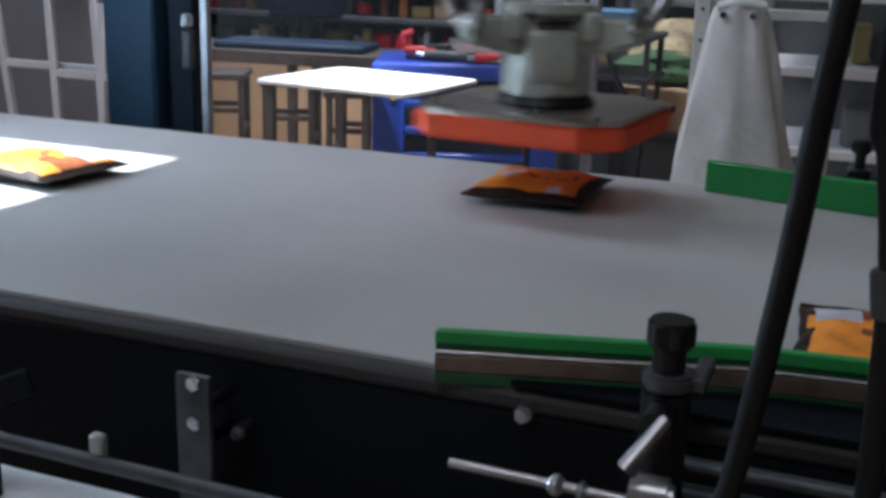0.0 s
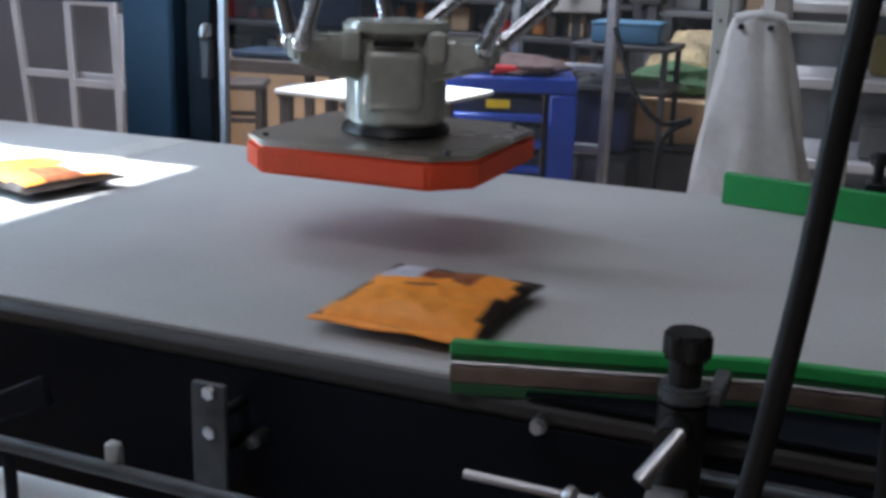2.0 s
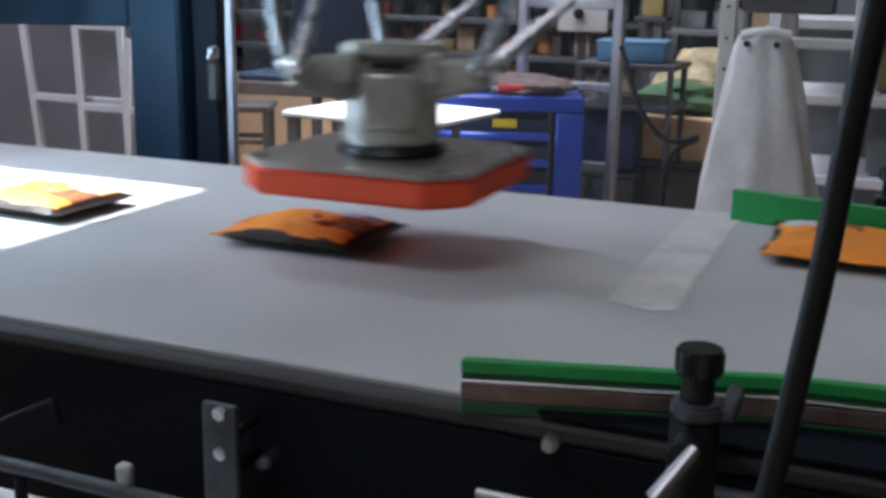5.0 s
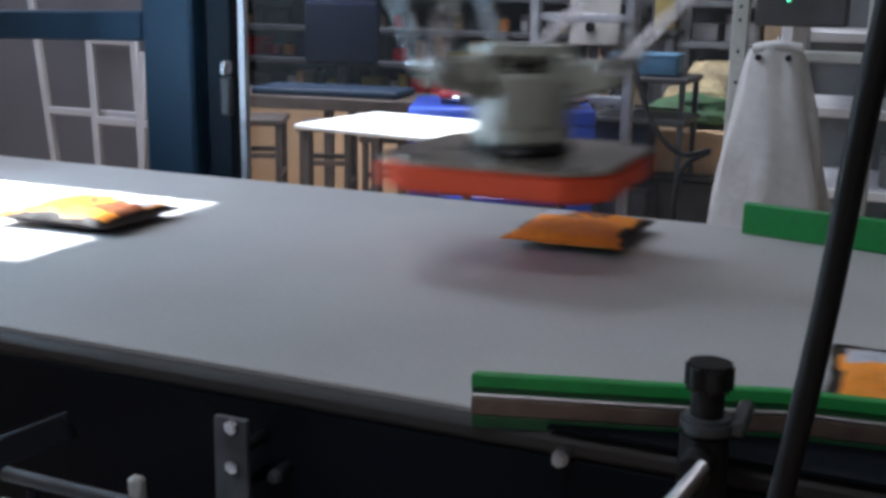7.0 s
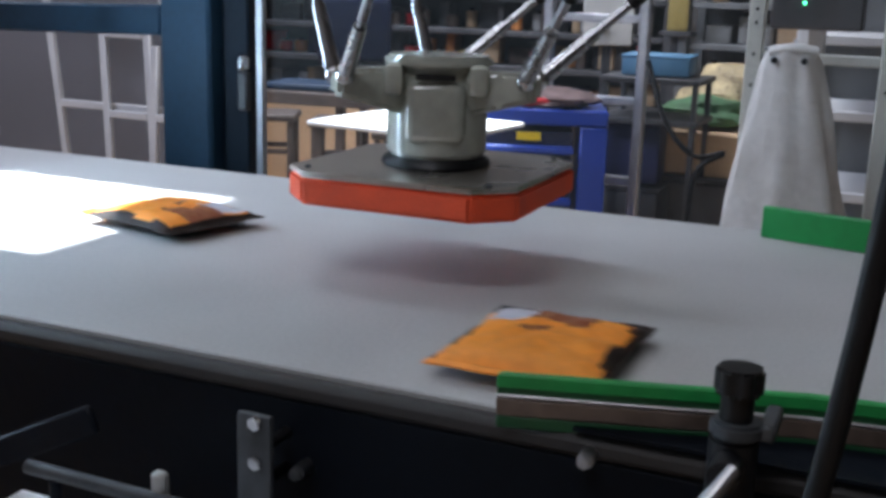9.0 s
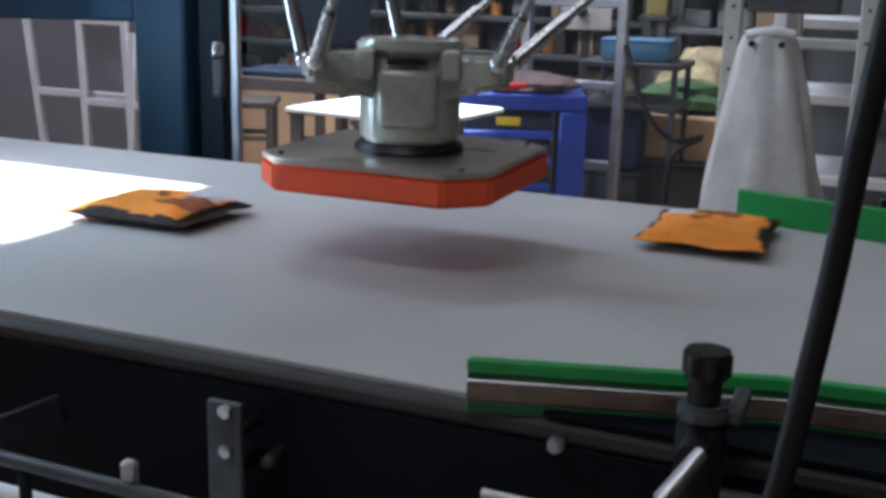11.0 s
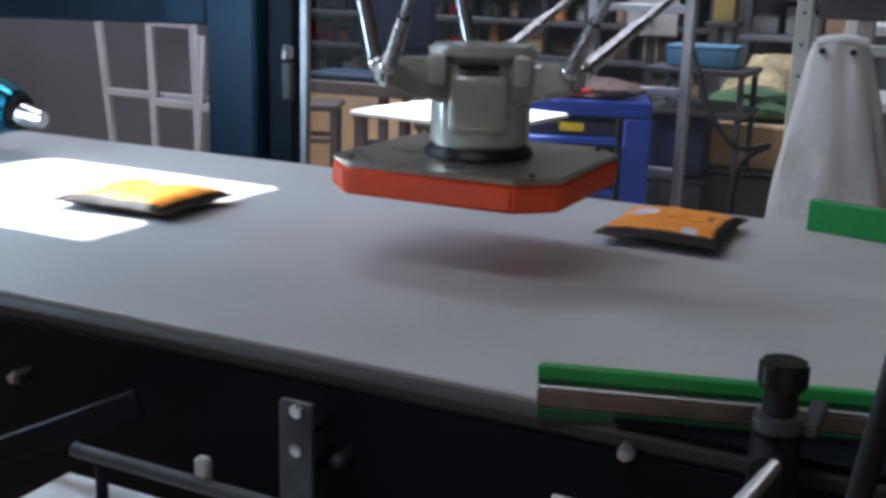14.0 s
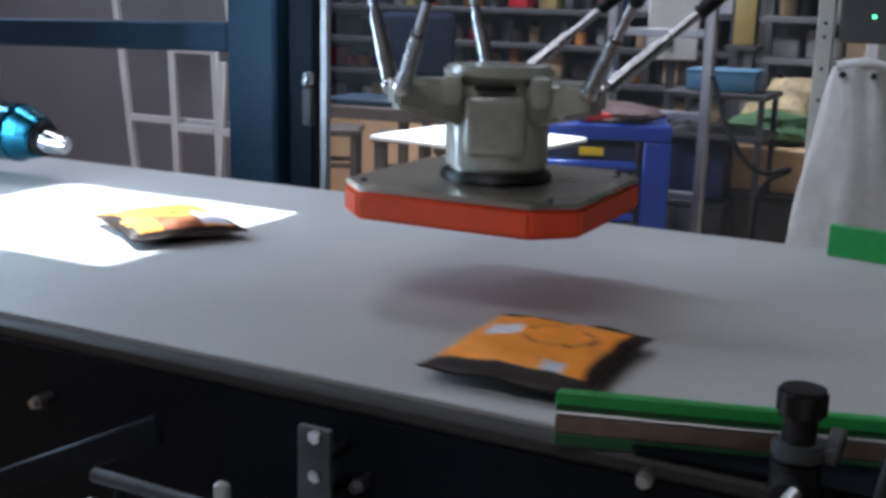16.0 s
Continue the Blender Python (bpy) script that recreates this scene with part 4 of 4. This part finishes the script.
coat()
t = thing("coat_rack", "pale white square tube coat rack", "rack", pose(-0.155, 2.02, 0))
for x in (0, 0.288):
    post = part("post", boxes(((x, 0, 1.05), (0.036, 0.036, 2.1)), bevel=0.003), RACK_PAINT, t)
    for z in (0.95, 1.02, 1.09, 1.12):
        part("hole", rods(((x, -0.0192, z), (x, -0.0178, z), 0.004)), BLACK, post)
    part("foot", boxes(((x, 0, -0.0 + 0.015), (0.06, 0.4, 0.03)), bevel=0.004), RACK_PAINT, t)
part("crossbar", boxes(((0.144, 0, 1.014), (0.252, 0.026, 0.024)), bevel=0.003), RACK_PAINT, t)
part("crossbar", boxes(((0.144, 0, 0.30), (0.252, 0.026, 0.024)), bevel=0.003), RACK_PAINT, t)

# loop of black cable
bm = bmesh.new()
add_tube(bm, [(-0.36, 1.85, 1.0), (-0.30, 1.80, 0.875), (-0.235, 1.80, 0.806), (-0.17, 1.82, 0.815), (-0.22, 1.80, 0.78), (-0.236, 1.80, 0.70),
              (-0.235, 1.80, 0.55), (-0.24, 1.80, 0.20), (-0.3, 1.8, 0.008), (-0.6, 1.9, 0.008)], 0.006, 10, 6)
solid("cable", bm, RUBBER, "looped black rubber cable behind the belt", "cable")


# shelving with goods, cartons and machines deeper in the hall
def shelf_unit(x, y, w, d, levels, material, label, turn=0):
    t = thing("shelf_unit", label, "shelf", pose(x, y, 0, 0, 0, turn), "shelf units")
    for sx in (-w / 2, w / 2):
        for sy in (-d / 2, d / 2):
            part("upright", boxes(((sx, sy, levels[-1] / 2 + 0.1), (0.04, 0.04, levels[-1] + 0.2)), bevel=0.003), material, t)
    for z in levels:
        part("shelf", boxes(((0, 0, z), (w - 0.05, d, 0.028)), bevel=0.004), material, t)
    part("back_panel", boxes(((0, d / 2 + 0.026, levels[-1] / 2 + 0.1), (w, 0.008, levels[-1] + 0.2)), bevel=0.001), MID_GREY, t)


def small_box(x, y, z, s, material, label, turn, name="storage_box", category="box"):
    t = thing(name, label, category, pose(x, y, z, 0, 0, turn), "goods on the shelves")
    bm = bmesh.new()
    add_box(bm, (0, 0, s[2] / 2), s, bevel=min(s) * 0.08, seg=2)
    part("body", bm, material, t)
    part("lid", boxes(((0, 0, s[2] + 0.006), (s[0] * 1.03, s[1] * 1.03, 0.012)), bevel=0.003), material, t)
    return t


def canister(x, y, z, r, h, material, label):
    t = thing("canister", label, "canister", pose(x, y, z), "goods on the shelves")
    bm = bmesh.new()
    add_rod(bm, (0, 0, 0), (0, 0, h), r, 18, bevel=r * 0.12)
    part("body", bm, material, t)
    bm = bmesh.new()
    add_rod(bm, (0, 0, h), (0, 0, h * 1.18), r * 0.45, 14, bevel=r * 0.08)
    part("cap", bm, BLACK, t)


GOODS = [(DARK_GREY, "dark grey metal box on a shelf"), (PALE, "pale grey plastic box on a shelf"), (NAVY, "navy blue plastic crate on a shelf"),
         (MID_GREY, "grey metal case on a shelf"), (CARD, "brown cardboard carton on a shelf"), (BLACK, "black equipment case on a shelf"),
         (RED, "red plastic box on a shelf"), (ORANGE_PAINT, "orange plastic box on a shelf"), (WHITE, "white carton on a shelf"), (DARKWOOD, "dark brown wooden box on a shelf"), (OCHRE, "ochre yellow plastic box on a shelf")]


def stock(x0, x1, y, z, hmax, seed):
    rnd = random.Random(seed)
    x = x0
    while x < x1 - 0.05:
        w, h, d = rnd.uniform(0.03, 0.12), rnd.uniform(0.4, 1.0) * hmax, rnd.uniform(0.10, 0.24)
        material, label = GOODS[int(rnd.random() ** 1.25 * len(GOODS))]
        if rnd.random() < 0.42:
            r = rnd.uniform(0.022, 0.045)
            canister(x + r, y - rnd.uniform(0.0, 0.12), z, r, h * 0.8, material, label.replace(label.split(" on ")[0].split()[-1], "canister"))
            x += 2 * r + rnd.uniform(0.005, 0.03)
        else:
            small_box(x + w / 2, y + rnd.uniform(-0.08, 0.04), z, (w, d, h - 0.012), material, label, rnd.uniform(-9, 9))
            x += w + rnd.uniform(0.005, 0.04)


shelf_unit(-2.15, 4.75, 2.5, 0.40, (0.30, 0.60, 0.76, 0.93, 1.10, 1.30, 1.75), DARK_GREY, "dark grey steel shelving full of goods")
for n, (z, hm) in enumerate(((0.615, 0.135), (0.775, 0.14), (0.945, 0.145), (1.115, 0.17))):
    stock(-3.3, -0.95, 4.75, z, hm, 40 + n)
shelf_unit(-0.15, 4.6, 1.3, 0.40, (0.30, 0.56, 0.74, 0.92, 1.10, 1.30, 1.65), MID_GREY, "grey steel shelving with boxes")
for n, (z, hm) in enumerate(((0.575, 0.15), (0.755, 0.15), (0.935, 0.155), (1.115, 0.17))):
    stock(-0.72, 0.45, 4.6, z, hm, 60 + n)
shelf_unit(0.42, 2.75, 1.04, 0.40, (0.40, 0.62, 0.84, 1.04, 1.40), WHITE, "white shelving behind a coat")
for n, z in enumerate((0.42, 0.64, 0.86, 1.06)):
    stock(0.16, 0.83, 2.75, z, 0.15, 80 + n)

small_box(-0.78, 3.45, 0.46, (0.26, 0.24, 0.22), NAVY, "navy blue plastic crate on a stack", 5)
small_box(-0.78, 3.45, 0.0, (0.30, 0.26, 0.44), DARK_GREY, "dark grey bin on the floor", 0)
t = thing("crate", "dark grey crate on the floor", "crate", pose(-0.42, 3.75, 0, 0, 0, 4))
part("body", boxes(((0, 0, 0.23), (0.70, 0.46, 0.46)), bevel=0.01), DARK_GREY, t)
part("rim", boxes(((0, 0, 0.469), (0.73, 0.49, 0.018)), bevel=0.004), DARK_GREY, t)
t = thing("carton", "flat cardboard carton on a dark crate", "carton", pose(-0.42, 3.75, 0, 0, 0, 4))
part("body", boxes(((0, 0, 0.56), (0.62, 0.4, 0.16)), bevel=0.006), CARD, t)
part("flap", boxes(((0.2, -0.12, 0.652), (0.24, 0.38, 0.006)), bevel=0.001), CARD, t)
lump("netting", -0.55, 3.75, 0.656, (0.34, 0.26, 0.14), LEAF, "green netting heaped on a carton", "netting", 7)
lump("sack", -0.50, 3.92, 0.656, (0.36, 0.22, 0.26), mat("yellow_cream_bags", (0.45, 0.36, 0.20), 0.7, 0, 0.4, 14), "cream and yellow bags heaped on a carton", "bags", 9)
small_box(-0.68, 3.42, 0.86, (0.24, 0.2, 0.06), SKY_BLUE, "light blue plastic tray", 3, "tray", "tray")
t = thing("trolley", "dark trolley with shelves", "trolley", pose(-0.68, 3.42, 0))
for z in (0.845, 0.70):
    part("shelf", boxes(((0, 0, z), (0.36, 0.3, 0.02))), DARK_GREY, t)
for x in (-0.16, 0.16):
    for y in (-0.13, 0.13):
        part("post", boxes(((x, y, 0.42), (0.02, 0.02, 0.83))), DARK_GREY, t)


# pale machine cabinet with a signal tower
def machine_cabinet(x, y, w, h, label):
    t = thing("machine_cabinet", label, "machine", pose(x, y, 0))
    part("body", boxes(((0, 0, h / 2), (w, 0.5, h)), bevel=0.01), PALE, t)
    part("door", boxes(((0, -0.256, h * 0.55), (w * 0.8, 0.014, h * 0.7)), bevel=0.004), WHITE, t)
    part("handle", boxes(((w * 0.3, -0.272, h * 0.55), (0.02, 0.018, 0.12))), BLACK, t)
    part("knob", rods(((0, -0.262, h * 0.82), (0, -0.285, h * 0.82), 0.035)), BLACK, t, "black rotary switch")
    return t


t = thing("switch_panel", "pale grey panel with a black rotary switch on a post", "panel", pose(-1.04, 4.0, 0, 0, 0, 16))
part("plate", boxes(((0, 0, 1.06), (0.21, 0.05, 0.27)), bevel=0.006), PALE, t)
part("post", boxes(((0, 0.045, 0.55), (0.04, 0.035, 1.10))), DARK_GREY, t)
part("foot", boxes(((0, 0.045, 0.012), (0.24, 0.24, 0.024))), DARK_GREY, t)
part("knob", rods(((-0.02, -0.026, 1.0), (-0.02, -0.045, 1.0), 0.022)), BLACK, t, "black rotary switch")
small_box(-0.83, 4.42, 0.984, (0.09, 0.1, 0.2), OCHRE, "ochre yellow plastic box on a stand", 5)
t = thing("side_stand", "narrow dark stand beside the shelving", "stand", pose(-0.83, 4.42, 0))
part("top", boxes(((0, 0, 0.972), (0.14, 0.14, 0.022))), DARK_GREY, t)
part("post", boxes(((0, 0, 0.48), (0.05, 0.05, 0.96))), DARK_GREY, t)
machine_cabinet(0.28, 6.2, 1.0, 1.7, "pale grey machine cabinet at the wall")
t = thing("control_box", "dark control box with a green light", "control box", pose(-0.055, 2.35, 0))
part("body", boxes(((0, 0, 1.17), (0.22, 0.1, 0.20)), bevel=0.006), DARK_GREY, t)
part("pole", boxes(((0.0, 0.03, 0.54), (0.04, 0.04, 1.08))), WHITE, t)
part("led", rods(((-0.03, -0.050, 1.135), (-0.03, -0.056, 1.135), 0.004)), LED, t, "lit green lamp")


# a strip of pale tape across the belt
bm = bmesh.new()
tape_outline = [(-0.027, -0.185), (0.010, -0.200), (0.027, -0.190), (0.027, 0.2), (-0.027, 0.2)]
add_prism(bm, tape_outline, 0.0003, 0.0009)
TAPE = solid("tape_strip", bm, mat("pale_worn_tape", (0.56, 0.555, 0.53), 0.6, 0, 0.12, 20), "worn pale tape strip stuck across the belt", "tape")


# ---------------------------------------------------------------- what moves
SPEED, X_PICK, X_DROP = 0.232, -0.229, -0.125
LANE = {"m": 0.300, "n": 0.097, "f": 0.478}
DOWN = 0.9460
LATE = (1.40, 5.20, 8.35, 10.01)  # pouches that come up a little later and farther in
STUCK = ((0, 0.5, 1.0, 1.5, 16), (0.252, 0.254, 0.264, 0.40, 3.76))  # a pouch held back for a while by the guide rail


def gripper_rows():
    """Seconds, x, y, height of the plate's top, turn."""
    rows, turn = [], 0.0
    hx, hy, hz = HOME
    for tp, lane, a0, fl, dx in PICKS:
        y = LANE[lane]
        back = 0.62 if lane == "n" else 0.48 if tp == 13.49 else 0.52
        pre, dw = max(2, a0), 0.09 if tp in (13.49, 15.47) else 0.01
        lead, mid = (0.15, 0.07) if dw > 0.05 else (0.22, 0.10)
        rows += [(tp - lead - dw, hx, hy, hz, turn), (tp - mid - dw, -0.262, 0.312, 0.9705, turn), (tp - dw, X_PICK - SPEED * dw, 0.302, DOWN, turn + pre), (tp, X_PICK, 0.302, DOWN, turn + pre + 1)]
        if lane == "n":
            rows += [(tp + 0.10, -0.190, 0.235, DOWN, turn + 28), (tp + 0.20, X_DROP + dx, y + 0.01, DOWN - 0.003, turn + 84), (tp + 0.25, X_DROP + dx + 0.012, y, DOWN, turn + 90),
                     (tp + 0.40, X_DROP + 0.012, y + 0.02, 1.030, turn + 90), (tp + 0.50, -0.170, 0.260, 1.003, turn + 90)]
        else:
            rows += [(tp + 0.10, -0.160, 0.415, DOWN + 0.003, turn + 32), (tp + 0.20, X_DROP + dx, y, DOWN, turn + 60), (tp + 0.30, -0.080, 0.468, 0.998, turn + 84),
                     (tp + 0.40, -0.110, 0.370, 1.004, turn + 90)]
        turn += 90
        rows += [(tp + back, hx, hy, hz, turn)]
    return rows


def smooth_at(rows, t):
    """The gripper's place between rows, eased."""
    for a, b in zip(rows, rows[1:]):
        if a[0] <= t <= b[0]:
            k = (t - a[0]) / max(1e-6, b[0] - a[0])
            return [p + (q - p) * k for p, q in zip(a[1:], b[1:])]
    return list(rows[0][1:] if t < rows[0][0] else rows[-1][1:])


def robot_pose(x, y, z):
    """World poses of the arms and rods for a plate top at x, y, z."""
    out = {}
    c = Vector((x, y, z + PLAT_UP)) - RB
    for k, a in enumerate(ARMS):
        u, w, up = Vector((math.cos(a), math.sin(a), 0)), Vector((-math.sin(a), math.cos(a), 0)), Vector((0, 0, 1))
        d = c + u * RPLAT - u * RBASE
        p, q, r = d.dot(u), d.dot(w), -d.z
        kk = (LA ** 2 + p * p + q * q + r * r - LR ** 2) / (2 * LA)
        al = math.atan2(r, p) - math.acos(max(-1, min(1, kk / math.hypot(p, r))))
        ax = u * math.cos(al) - up * math.sin(al)
        elbow = u * RBASE + ax * LA
        out["arm", k] = Matrix.Translation(u * RBASE) @ Matrix((ax, w, ax.cross(w))).transposed().to_4x4()
        for s in (-1, 1):
            foot = c + u * RPLAT + w * HALF * s
            dz = (elbow + w * HALF * s - foot).normalized()
            dx = w.cross(dz).normalized()
            out["rod", k, s] = Matrix.Translation(foot) @ Matrix((dx, dz.cross(dx), dz)).transposed().to_4x4()
    return out


def motions():
    rows = gripper_rows()
    times = sorted({0.0, 16.0} | {round(r[0], 3) for r in rows if 0 < r[0] < 16})
    keys = {}
    for t in times:
        x, y, z, turn = smooth_at(rows, t)
        local = Vector((x, y, z)) - RB
        keys.setdefault("plat", []).append((t, Matrix.Translation(local)))
        keys.setdefault("grip", []).append((t, Matrix.Translation(local) @ Matrix.Rotation(radians(turn), 4, "Z")))
        for name, m in robot_pose(x, y, z).items():
            keys.setdefault(name, []).append((t, m))
    for name, some in keys.items():
        walk(ROBOT_PARTS[name], some)
    walk(TAPE, [(t, pose(-0.158 + SPEED * (t - 4.1), 0.415, ZB)) for t in (0, 4.1, 8, 12, 16)])
    for ob, (tp, lane, a0, fl, dx) in zip(PACKS, PICKS):
        some = []
        step = {round(0.5 * k, 3) for k in range(33)}
        ts = sorted({t for t in step if not tp - 0.1 < t < tp + 0.3} | {t for t in (tp, tp + 0.1, tp + 0.2, tp - 0.12, tp + 0.32) if 0 < t < 16})
        for t in ts:
            if t <= tp:
                lag = min(1.0, (tp - t) / 1.5) if tp in LATE else 0.0
                x, y, z, a = X_PICK + SPEED * (t - tp) - 0.035 * lag, LANE["m"] + 0.02 * lag, ZB, a0
            elif t < tp + 0.199:
                x, y, z, g = smooth_at(rows, t)
                z, a = z - 0.0278 - 0.0190, a0 + (90 - a0) * 0.45
            elif tp < -1.5:
                x, y, z, a = float(np.interp(t, STUCK[0], STUCK[1])), LANE[lane], ZB, 90
            else:
                x, y, z, a = X_DROP + dx + SPEED * (t - tp - 0.2), LANE[lane], ZB, 90
            if lane == "n" and t > tp + 0.2:  # the flared rail nudges near pouches inwards
                y = float(np.interp(x, (0.0, 0.10, 0.20), (LANE["n"], 0.101, 0.1165)))
            some.append((t, pose(x, y, z + 0.0005, 0, 0, a)))
        walk(ob, some)


motions()
